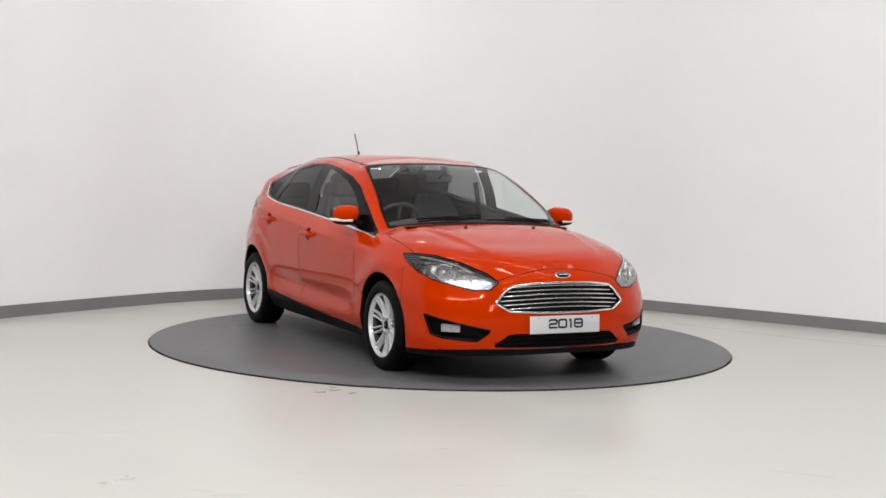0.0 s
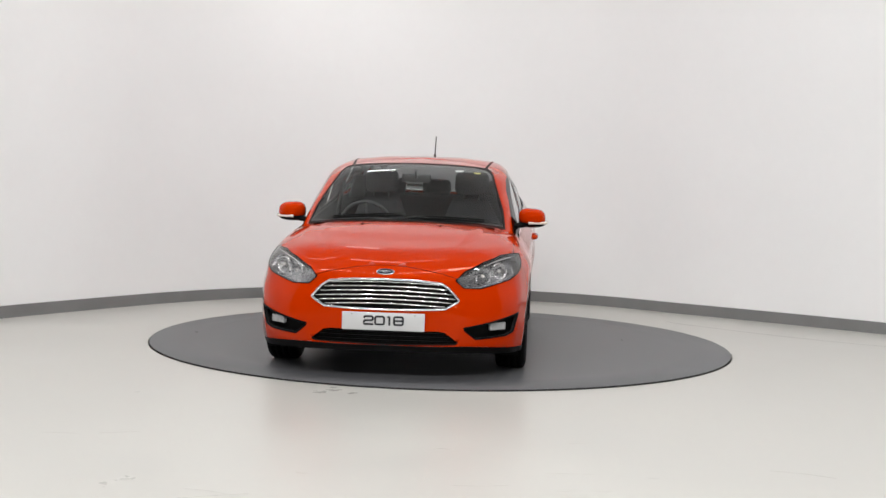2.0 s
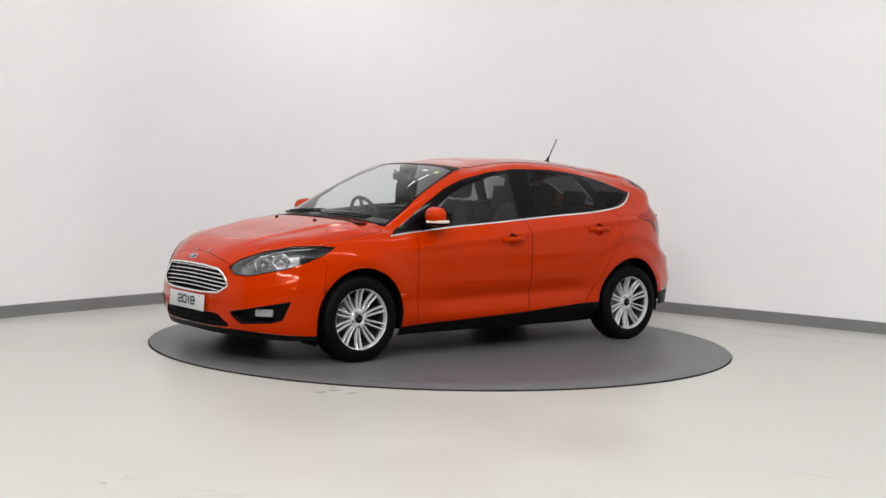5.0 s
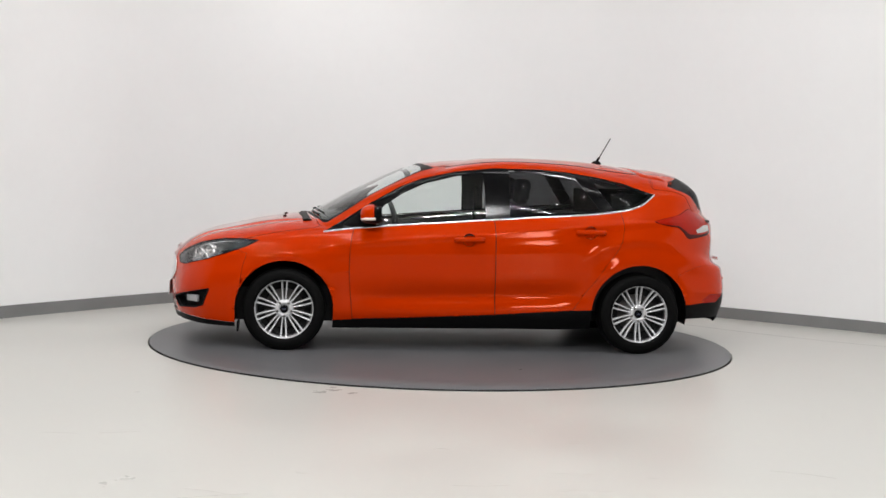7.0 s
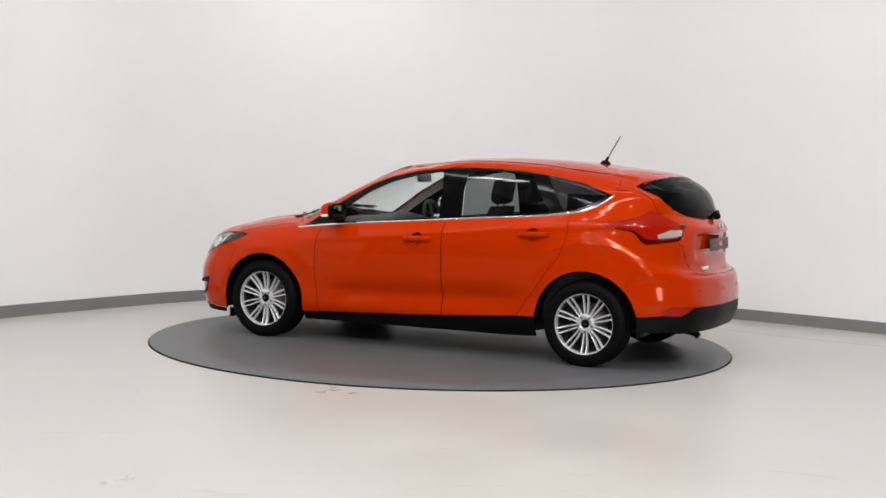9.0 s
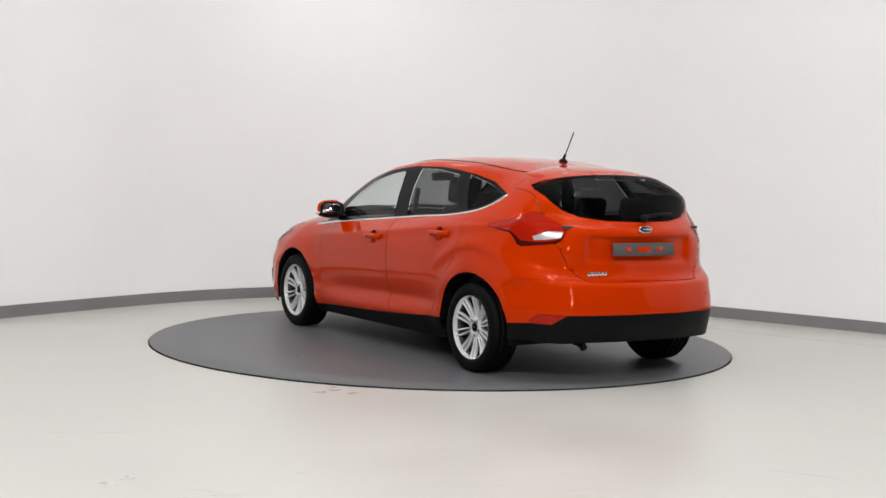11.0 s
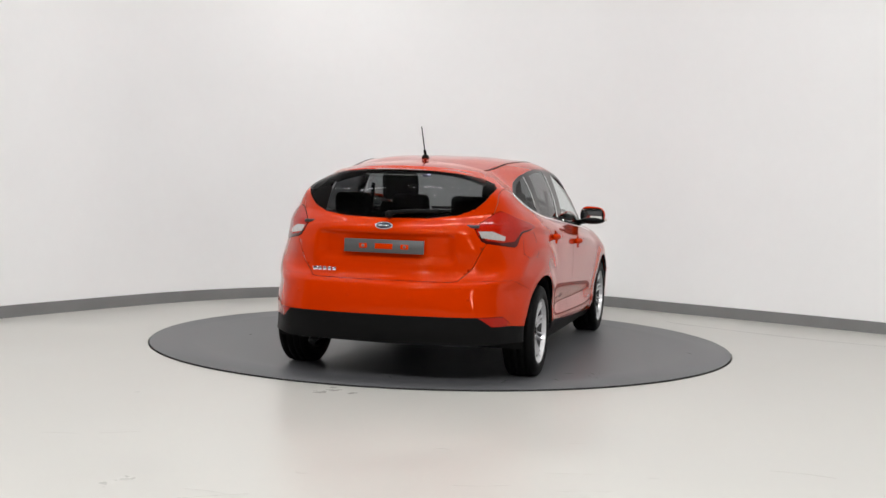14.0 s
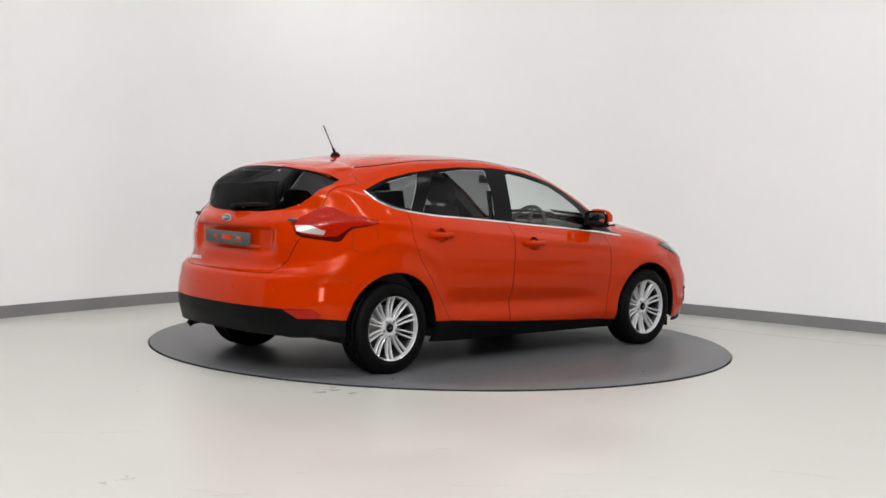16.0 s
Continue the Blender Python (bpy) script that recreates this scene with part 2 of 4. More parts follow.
def rim(bm, gap=0.003, depth=0.02):
    """Draws the free edges back by gap and turns them inwards, as sheet metal at a joint."""
    bmesh.ops.dissolve_degenerate(bm, dist=0.0003, edges=bm.edges[:])
    bm.normal_update()
    edges = [e for e in bm.edges if len(e.link_faces) == 1]
    shift = {}
    for e in edges:
        f = e.link_faces[0]
        mid = (e.verts[0].co + e.verts[1].co) / 2
        along = (e.verts[1].co - e.verts[0].co).normalized()
        t = f.calc_center_median() - mid
        t = t - along * t.dot(along)
        t = t - f.normal * t.dot(f.normal)
        if t.length > 1e-7:
            t.normalize()
            for v in e.verts:
                shift.setdefault(v, []).append((t * e.calc_length(), f.normal * f.calc_area()))
    normal = {}
    for v, ts in shift.items():
        t = sum((a for a, _ in ts), Vector())
        n = sum((b for _, b in ts), Vector())
        normal[v] = n.normalized() if n.length > 1e-12 else v.normal.copy()
        if t.length > 1e-9:
            v.co += t.normalized() * gap
    new_v = {v: bm.verts.new(v.co - normal[v] * depth) for v in normal}
    for e in edges:
        a, b = e.verts
        if a in new_v and b in new_v:
            loop = e.link_faces[0].loops
            fwd = any(l.vert is a and l.link_loop_next.vert is b for l in loop)
            q = (b, a, new_v[a], new_v[b]) if fwd else (a, b, new_v[b], new_v[a])
            # second material is near-black: the joint's shade is put into the turned-in edge's colour
            bm.faces.new(q).material_index = 1
        e.smooth = False
    return bm


def pushed(bm, d):
    """The piece moved along its normals."""
    bm.normal_update()
    for v, n in [(v, v.normal.copy()) for v in bm.verts]:
        v.co += n * d
    return bm


def evened(bm):
    """A side pane laid into one gentle curve."""
    P = np.array([v.co[:] for v in bm.verts])
    x, z = P[:, 0] - P[:, 0].mean(), P[:, 2] - P[:, 2].mean()
    A = np.stack([np.ones(len(x)), x, z, x * x, x * z, z * z], 1)
    fit = A @ np.linalg.lstsq(A, P[:, 1], rcond=None)[0]
    for v, y in zip(bm.verts, fit):
        v.co.y = y - .002
    return bm


def outline(bm):
    """The free edge of a piece as one chain of points."""
    nxt = {}
    for e in bm.edges:
        if len(e.link_faces) == 1:
            a, b = e.verts
            nxt.setdefault(a, []).append(b)
            nxt.setdefault(b, []).append(a)
    start = next(iter(nxt))
    chain, prev, cur = [start.co.copy()], None, start
    for _ in range(len(nxt)):
        step = [v for v in nxt[cur] if v is not prev]
        if not step:
            break
        prev, cur = cur, step[0]
        if cur is start:
            break
        chain.append(cur.co.copy())
    return chain
# ---------------- the studio ----------------
PLAN = spline([(-4.62, -3.2), (-4.5, -1.8), (-4.2, -0.6), (-3.71, 0.66), (-3.21, 1.40), (-2.40, 2.43), (-1.64, 3.02), (-1.07, 3.26),
               (0.1, 3.40), (1.20, 3.20), (1.84, 2.86), (2.33, 2.47), (2.81, 2.12), (3.89, 1.28), (5.0, 0.3), (5.75, -1.2), (6.0, -3.2)], 8)


def along_plan(inner, outer, low, high):
    """A body that follows the wall's line, between two offsets from it and two heights."""
    bm = bmesh.new()
    n = len(PLAN)
    rows = []
    for i, q in enumerate(PLAN):
        t = PLAN[min(i + 1, n - 1)] - PLAN[max(i - 1, 0)]
        t = t / np.linalg.norm(t)
        out = np.array((-t[1], t[0]))
        a, b = q + out * inner, q + out * outer
        rows.append([bm.verts.new((*a, low)), bm.verts.new((*a, high)), bm.verts.new((*b, high)), bm.verts.new((*b, low))])
    for r, s in zip(rows, rows[1:]):
        for k in range(4):
            bm.faces.new((r[k], s[k], s[(k + 1) % 4], r[(k + 1) % 4]))
    bm.faces.new(rows[0][::-1])
    bm.faces.new(rows[-1])
    bmesh.ops.recalc_face_normals(bm, faces=bm.faces[:])
    return bm


def build_room():
    body = along_plan(0.0, 0.2, FLOOR, CEILING)
    for e in body.edges:
        e.smooth = len(e.link_faces) == 2 and e.calc_face_angle() < 0.6
    w = part("wall_back", body, WALL)
    tagged(w, "smooth white painted curved studio wall", "wall", kind="structure")
    s = part("baseboard", along_plan(-0.014, -0.001, FLOOR, 0.093), SKIRTING, flat=True)
    tagged(s, "low grey skirting along the white wall", "skirting", kind="structure")
    mid, tall = (CEILING + FLOOR) / 2, CEILING - FLOOR
    for name, sx, sy, px, py in (("wall_rear", 11.2, 0.2, 0.6, -12.71), ("wall_west", 0.2, 9.4, -4.8, -7.9), ("wall_east", 0.2, 9.4, 6.18, -7.9)):
        r = part(name, box(sx, sy, tall, at=pose(px, py, mid)), HALL, flat=True)
        tagged(r, "plain dark grey hall wall behind the camera", "wall", kind="structure")
    # the floor with a round opening for the turntable
    bm = bmesh.new()
    n, hole = 160, 2.260
    ring = [bm.verts.new((hole * math.cos(2 * math.pi * k / n), hole * math.sin(2 * math.pi * k / n), FLOOR)) for k in range(n)]
    well = [bm.verts.new((v.co.x, v.co.y, -0.10)) for v in ring]
    far = []
    for k in range(n):
        c, s_ = math.cos(2 * math.pi * k / n), math.sin(2 * math.pi * k / n)
        lx = 6.3 / c if c > 1e-6 else (-5.1 / c if c < -1e-6 else 1e9)
        ly = 3.6 / s_ if s_ > 1e-6 else (-12.8 / s_ if s_ < -1e-6 else 1e9)
        far.append(bm.verts.new((min(lx, ly) * c, min(lx, ly) * s_, FLOOR)))
    for k in range(n):
        j = (k + 1) % n
        bm.faces.new((ring[k], far[k], far[j], ring[j]))
        bm.faces.new((well[k], ring[k], ring[j], well[j]))
    bm.faces.new(well)
    bmesh.ops.recalc_face_normals(bm, faces=bm.faces[:])
    f = part("floor", bm, FLOOR_MAT, flat=True)
    tagged(f, "glossy cream coated concrete studio floor with faint scuffs", "floor", kind="structure")
    joint = tube([Vector((x, y, FLOOR)) for x, y in ((2.1, 1.72), (2.25, 1.55), (2.72, 1.08), (3.32, 0.61), (3.64, 0.42), (4.6, -0.1))], 0.006, 6, squash=(0.007, 0.0008))
    part("floor_joint", joint, JOINT, f, "thin joint line in the floor")
    rng = random.Random(11)
    for k in range(26):
        x, y, turn = rng.gauss(-0.3, 1.3), rng.uniform(-5.6, -3.6), rng.uniform(-25, 25)
        ln = rng.uniform(0.05, 0.30)
        mark = tube(spline([(-ln / 2, 0, 0), (0, rng.uniform(-0.02, 0.02), 0), (ln / 2, 0, 0)], 4), 0.004, 6, squash=(rng.uniform(0.0015, 0.004), 0.0005))
        part("scuff_mark", mark, SCUFF, f, "faint grey scuff", at=pose(x, y, FLOOR, 0, 0, turn))
    c = part("ceiling", box(11.6, 16.6, 0.1, at=pose(0.6, -4.6, CEILING + 0.05)), CEIL, flat=True)
    tagged(c, "plain white studio ceiling", "ceiling", kind="structure")
    for sx, sy, sz, ln, wd, tilt, watts, cone in STRIPS:
        lamp = tagged(new("ceiling_light"), "long white linear ceiling light, unseen, switched on", "ceiling light", group="ceiling lights")
        lamp.matrix_basis = pose(sx, sy, sz, tilt)
        part("housing", box(ln + 0.05, wd + 0.05, 0.05, 0.006, at=pose(0, 0, 0.025)), HOUSING, lamp)
        part("diffuser", box(ln, wd, 0.014, 0.004, at=pose(0, 0, -0.010)), GLOW, lamp)
        for side in (-0.4, 0.4):
            rod = tube([Vector((sx + side * ln, sy, sz + 0.03)), Vector((sx + side * ln, sy, CEILING))], 0.008, 8)
            rod.transform(lamp.matrix_basis.inverted())
            part("hanger", rod, STEEL, lamp)

    # added panel that stands in for the bright window mirrored in the paint
    for eye, aim, wd, ht, watts in WINDOW_STAND_INS:
        soft = tagged(new("window_stand_in"), "upright white glowing panel on a black stand, standing in for an unseen bright window", "studio light", group="soft boxes")
        soft.matrix_basis = look(eye, aim)
        part("shell", box(wd + 0.08, ht + 0.08, 0.12, 0.01, at=pose(0, 0, 0.09)), PLASTIC, soft)
        part("diffuser", box(wd, ht, 0.012, 0.003, at=pose(0, 0, 0.02)), GLOW, soft)
        pole = tube([Vector((eye[0], eye[1] - 0.2, FLOOR)), Vector((eye[0], eye[1] - 0.2, eye[2] + 0.2))], 0.02, 10)
        pole.transform(soft.matrix_basis.inverted())
        part("stand_pole", pole, PLASTIC, soft)
    spot = tagged(new("spot_light"), "small round ceiling spot light, switched on", "spot light", group="ceiling spot lights")
    part("can", lathe([(0.0, 0.10), (0.06, 0.10), (0.06, 0.0), (0.052, 0.0), (0.052, 0.012)], 20, "z"), PLASTIC, spot)
    part("lens", lathe([(0.0, 0.010), (0.045, 0.012), (0.052, 0.014)], 20, "z"), SPOT, spot)
    places = [(x, y) for y in (-4.4, -7.2) for x in (-3.4, -2.3, -1.2, -0.1, 1.0, 2.1, 3.2, 4.3)]
    spot.matrix_basis = pose(*places[0], CEILING - 0.10)
    for x, y in places[1:]:
        copy_thing(spot, pose(x, y, CEILING - 0.10))


def build_turntable():
    table = tagged(new("turntable"), "round dark grey steel turntable set in the floor", "turntable")
    R = 2.2494
    deck = part("deck", lathe([(0, 0), (0.5, 0), (1.2, 0), (1.9, 0), (R - 0.004, 0), (R, -0.003)], 160, "z"), DISC, table)
    part("edge", lathe([(R, -0.0032), (R, -0.06), (R - 0.02, -0.06)], 160, "z"), BLACK_EDGE, table, "dark steel edge")
    for x, y, r in ((-0.40, 1.45, 0.011), (-1.29, -1.38, 0.007), (-1.35, -1.44, 0.009)):
        b = lathe([(0, 0.0012), (r * 0.7, 0.0009), (r, 0.0)], 10, "z")
        part("bolt", b, BLACK_EDGE, table, "small black bolt head", at=pose(x, y, 0))
    rng = random.Random(4)
    for k in range(9):
        a, r = rng.uniform(-0.9, 0.9) - 2.3, rng.uniform(1.75, 2.0)
        streak = tube([Vector((0, 0, 0)), Vector((rng.uniform(0.02, 0.07), 0, 0))], 0.003, 6, squash=(rng.uniform(0.002, 0.005), 0.0006))
        part("rub_mark", streak, BLACK_EDGE, table, "thin dark rub mark", at=pose(r * math.cos(a), r * math.sin(a), 0.0003, 0, 0, rng.uniform(0, 180)))
    return table
# ---------------- parts of the car ----------------
def ball(r, sx=1, sy=1, sz=1, at=None, u=20, v=12):
    bm = bmesh.new()
    bmesh.ops.create_uvsphere(bm, u_segments=u, v_segments=v, radius=r, matrix=(at or Matrix()) @ Matrix.Diagonal((sx, sy, sz, 1)))
    return bm


def shifted(bm, vec):
    out = bm.copy()
    bmesh.ops.translate(out, vec=vec, verts=out.verts[:])
    return out


def walled(bm, vec):
    """A dish: the piece moved inwards by vec, with side walls up to its old edge."""
    inner = shifted(bm, vec)
    edges = [e for e in inner.edges if len(e.link_faces) == 1]
    made = {}
    for e in edges:
        for v in e.verts:
            if v not in made:
                made[v] = inner.verts.new(v.co - Vector(vec))
    for e in edges:
        a, b = e.verts
        inner.faces.new((b, a, made[a], made[b]))
    return inner


def pair_of(name, bm, mat, parents, label=""):
    other = mirrored(bm)
    return [part(name, b, mat, p, label) for b, p in zip((bm, other), parents)]


def head_lamps(car, piece):
    edge = tube(outline(piece), 0.004, 6, closed=True)
    back = pushed(piece.copy(), -.004)
    tip = cut(back, [(-.43, .60), (-.43, .72), (-.50, .90), (-.1, .90), (-.1, .60)], CORNER_F)
    dish, dark_tip = walled(back, Vector((-.055, -.03, -.004))), walled(tip, Vector((-.02, -.012, -.002)))
    lens = pushed(piece, .001)
    lens_m, dish_m = mirrored(lens), mirrored(dish)
    a = part("headlamp", lens, LENS, car, "clear headlamp with chrome reflectors")
    b = part("headlamp", lens_m, LENS, car, "clear headlamp with chrome reflectors")
    for o in (a, b):
        o.visible_shadow = False
    part("housing", dish, HOUSING, a)
    part("housing", dish_m, HOUSING, b)
    pair_of("lamp_bezel", dark_tip, GLOSS, (a, b), "gloss black bezel")
    pair_of("lamp_seal", edge, GLOSS, (a, b))
    # main reflector, dip reflector, indicator and the bright strip along the upper edge
    for name, (x, y, z), r, (sx, sy, sz) in (("main_reflector", (1.945, .60, .668), .047, (.5, 1.15, 1.0)), ("dip_reflector", (1.865, .70, .698), .050, (.6, 1.0, 1.0)),
                                             ("indicator", (1.985, .515, .642), .032, (.5, 1.1, .9))):
        turn = pose(x, y, z, 0, 0, 33)
        bowl = lathe([(0.0, -.03), (.25 * r, -.028), (.6 * r, -.018), (.9 * r, .004), (r, .016), (1.06 * r, .016), (1.06 * r, -.02)], 24, "y")
        bowl.transform(turn @ pose(0, 0, 0, 0, 0, -90) @ Matrix.Diagonal((sy, 1, sz, 1)))
        pair_of(name, bowl, REFLECTOR, (a, b), "chrome reflector bowl")
        bulb = ball(.012, at=turn @ pose(.004, 0, 0))
        pair_of("bulb", bulb, WHITE_LENS, (a, b))
    strip = tube(spline([(1.99, .535, .695), (1.90, .635, .745), (1.78, .72, .772), (1.66, .775, .783)], 6), .006, 8, squash=(.012, .005))
    pair_of("light_strip", strip, CHROME, (a, b), "bright strip")


def build_grille(car, piece):
    grille = part("grille", walled(piece, Vector((-.05, 0, 0))), DARK, car, "dark grille opening with chrome bars")
    ring = [p + Vector((.004, 0, 0)) for p in outline(piece)]
    part("grille_frame", tube(ring, .0075, 8, closed=True), CHROME, grille, "chrome grille surround")
    tree = bvh(piece)
    zs = [.625, .598, .571, .544, .517, .490]
    for z in zs:
        half = min(.468 - max(0, (z - .527)) * 1.02, .468 - max(0, (.522 - z)) * 1.6) - .006
        if z > .61:
            half = min(half, .37)
        pts = []
        for k in range(33):
            y = half * (k / 16 - 1)
            hit = tree.ray_cast(Vector((3, y, z + .022 * (1 - (y / .47) ** 2) - .012)), Vector((-1, 0, 0)))[0]
            if hit is not None:
                pts.append(hit + Vector((-.012, 0, 0)))
        if len(pts) > 3:
            part("grille_bar", tube(pts, .006, 8, squash=(.014, .0052)), CHROME, grille, "slim chrome bar")
    piece.free()


def build_intake(car, piece):
    tree = bvh(piece)
    intake = part("lower_intake", walled(piece, Vector((-.06, 0, 0))), DARK, car, "black lower air intake")
    for z in (.262, .288, .312):
        pts = []
        for k in range(25):
            y = (.445 - (z - .25) * .9) * (k / 12 - 1)
            hit = tree.ray_cast(Vector((3, y, z)), Vector((-1, 0, 0)))[0]
            if hit is not None:
                pts.append(hit + Vector((-.02, 0, 0)))
        if len(pts) > 3:
            part("intake_bar", tube(pts, .006, 6, squash=(.016, .005)), PLASTIC, intake, "black plastic bar")
    piece.free()


def fog_lamps(car, piece):
    edge = tube(outline(piece), .006, 6, closed=True)
    a_bm = walled(piece, Vector((-.045, -.02, 0)))
    a, b = both("fog_lamp_pocket", a_bm, PLASTIC, car, "black fog lamp pocket")
    pair_of("pocket_rim", edge, PLASTIC, (a, b))
    lens = box(.03, .125, .052, .008, at=pose(1.992, .706, .358, 0, 0, 40))
    pair_of("fog_lamp", lens, FOG_LENS, (a, b), "small rectangular clear fog lamp")
    rib = join(*[tube([(2.055, .50, z), (1.975, .605, z)], .004, 6) for z in (.315, .335)])
    pair_of("pocket_rib", rib, PLASTIC, (a, b))
    piece.free()


def tail_lamps(car, piece):
    bmesh.ops.remove_doubles(piece, verts=piece.verts[:], dist=1e-4)
    edge = tube(outline(piece), .0035, 6, closed=True)
    white = cut(piece, flat_points([(-1.925, .582, .969), (-1.87, .66, .970), (-1.81, .745, .936), (-1.825, .743, .911), (-1.885, .676, .919), (-1.932, .608, .931)], CORNER_R), CORNER_R)
    dark = cut(piece, flat_points([(-1.30, .9, .966), (-1.50, .845, .981), (-1.66, .815, .966), (-1.755, .795, .905), (-1.846, .73, .900), (-1.915, .640, .914), (-1.93, .59, .948), (-1.97, .59, .92), (-1.97, .62, .85), (-1.3, .9, .85)], CORNER_R), CORNER_R)
    a, b = both("tail_lamp", pushed(piece, .004), RED_LENS, car, "large swept red tail lamp")
    pair_of("lamp_seal", edge, GLOSS, (a, b), "thin black lamp seal")
    pair_of("reverse_light", pushed(white, .005), WHITE_LENS, (a, b), "clear reversing light")
    pair_of("dark_lens", pushed(dark, .004), DARK_RED, (a, b), "dark smoked red lens")


def bvh(bm):
    from_bm = BVH.FromBMesh(bm)
    return from_bm


def on_body(tree, x, z, y=2.0):
    hit = tree.ray_cast(Vector((x, y, z)), Vector((0, -1, 0)))
    return hit[0]


def build_wheel(name, car, at, n=20):
    wheel = tagged(new(name), "")
    wheel.parent = car
    wheel.matrix_basis = at
    R = TYRE
    tyre = lathe([(.208, -.085), (.214, -.098), (.235, -.104), (.265, -.1035), (.284, -.098), (.296, -.088), (R, -.075), (R, -.05), (R - .007, -.048), (R - .007, -.042), (R, -.040), (R, -.006), (R - .007, -.004), (R - .007, .004),
                  (R, .006), (R, .040), (R - .007, .042), (R - .007, .048), (R, .05), (R, .075), (.296, .088), (.284, .098), (.265, .1035), (.258, .1045), (.240, .1045), (.235, .104), (.214, .098), (.208, .085)], 72, "y")
    part("tyre", tyre, RUBBER, wheel, "black rubber tyre with grooved tread")
    # rim barrel and lip; the outer face looks along +y
    rimm = lathe([(.2025, .066), (.205, .075), (.208, .090), (.2095, .0955), (.2185, .0975), (.2215, .094), (.2135, .084), (.208, .060)], 72, "y")
    part("barrel", lathe([(.198, -.09), (.196, -.02), (.197, .045), (.2028, .0665), (.2075, .060), (.203, -.09)], 72, "y"), BARREL, wheel, "dark inner rim barrel")
    spokes = []
    for k in range(10):
        for side in (-1, 1):
            a = 2 * math.pi * (k + .5) / 10
            a0, a1 = a + side * .140, a + side * .088
            pts = []
            for j in range(7):
                t = j / 6
                r, ang = .052 + (.2095 - .052) * t, a0 * (1 - t) + a1 * t
                pts.append((r, ang, .062 + .022 * t - .012 * math.sin(math.pi * t)))
            bm = bmesh.new()
            rows = []
            for r, ang, h in pts:
                w = .0054 + .0014 * (r / .2)
                c, s = math.cos(ang), math.sin(ang)
                tx, tz = -s, c
                rows.append([bm.verts.new((r * c + tx * w * q, h - d, r * s + tz * w * q)) for q, d in ((-1.2, .024), (-.9, .005), (-.35, 0), (.35, 0), (.9, .005), (1.2, .024))])
            for p, q in zip(rows, rows[1:]):
                for i in range(5):
                    bm.faces.new((p[i], p[i + 1], q[i + 1], q[i]))
            bmesh.ops.recalc_face_normals(bm, faces=bm.faces[:])
            spokes.append(bm)
    hub = lathe([(0, .058), (.034, .058), (.036, .064), (.050, .064), (.066, .060), (.072, .050), (.072, .02)], 40, "y")
    r = part("rim", join(rimm, hub, *spokes), ALLOY, wheel, "silver alloy rim with ten twin spokes")
    cap = lathe([(0, .070), (.020, .069), (.027, .066), (.030, .060)], 32, "y")
    part("hub_cap", cap, GLOSS, r, "dark hub cap")
    badge = lathe([(0, .0712), (.016, .0705)], 24, "y")
    badge.transform(Matrix.Diagonal((1, 1, .5, 1)))
    part("hub_badge", badge, BLUE, r)
    for k in range(5):
        a = math.pi / 2 + 2 * math.pi * k / 5 + math.pi / 5
        nut = lathe([(0, .069), (.007, .069), (.0085, .067), (.0088, .0655), (.0102, .0652), (.0102, .05)], 12, "y")
        nut.transform(pose(.052 * math.cos(a), 0, .052 * math.sin(a)))
        part("wheel_nut", nut, STEEL, r, "dark steel wheel nut")
    part("brake_disc", lathe([(0, .02), (.07, .02), (.075, .0), (.145, .0), (.145, -.02), (.07, -.02)], 48, "y"), STEEL, wheel, "brake disc")
    part("backing", lathe([(.0, -.03), (.197, -.03)], 48, "y"), DARK, wheel)
    return wheel


def build_underbody(car, tree):
    bm = bmesh.new()
    rows = []
    for x, w, z in ((2.02, .50, .24), (1.8, .66, .20), (1.70, .62, .19), (.9, .62, .19), (.85, .78, .185), (-.85, .78, .20), (-.95, .58, .21), (-1.75, .56, .235), (-1.93, .58, .25), (-2.06, .45, .28)):
        rows.append([bm.verts.new((x, y, zz)) for y, zz in ((-w, z + .25), (-w, z), (0, z - .01), (w, z), (w, z + .25))])
    for a, b in zip(rows, rows[1:]):
        for k in range(4):
            bm.faces.new((a[k], b[k], b[k + 1], a[k + 1]))
    part("floor_pan", bm, DARK, car, "black underbody", flat=True)
    for s in (1, -1):
        for ax in (AXLE, -AXLE):
            bm = bmesh.new()
            n = 28
            prev = None
            for k in range(n + 1):
                a = radians(-14 + 208 * k / n) if ax > 0 else radians(2 + 190 * k / n)
                c, d = math.cos(a), math.sin(a)
                r1 = ARCHES[ax] + .0005
                skin = on_body(tree, ax + r1 * c, max(HUB + r1 * d, .28))
                y1 = min(.872, skin.y - .010) if skin is not None else .80
                row = [bm.verts.new((ax + r * c, s * y, HUB + r * d)) for r, y in ((r1, y1), (r1 - .004, y1 - .012), (r1 + .008, min(.80, y1 - .02)), (r1 + .008, .50), (.20, .48))]
                if prev:
                    for i in range(4):
                        bm.faces.new((prev[i], row[i], row[i + 1], prev[i + 1]))
                prev = row
            part("wheel_arch_liner", bm, PLASTIC, car, "black wheel arch liner")
    silencer = join(tube([(-1.55, .45, .25), (-1.90, .45, .262), (-1.97, .46, .257)], .022, 12), tube(spline([(-1.97, .46, .257), (-2.01, .465, .25), (-2.035, .47, .232)], 5), .024, 12))
    part("exhaust_pipe", silencer, PLASTIC, car, "dark bent exhaust tail pipe")
    part("rear_axle", tube([(-1.28, -.68, .28), (-1.28, .68, .28)], .035, 10), DARK, car)
    for s in (1, -1):
        part("air_deflector", box(.012, .20, .075, .004, at=pose(1.66, s * .74, .165)), PLASTIC, car, "black rubber air deflector")


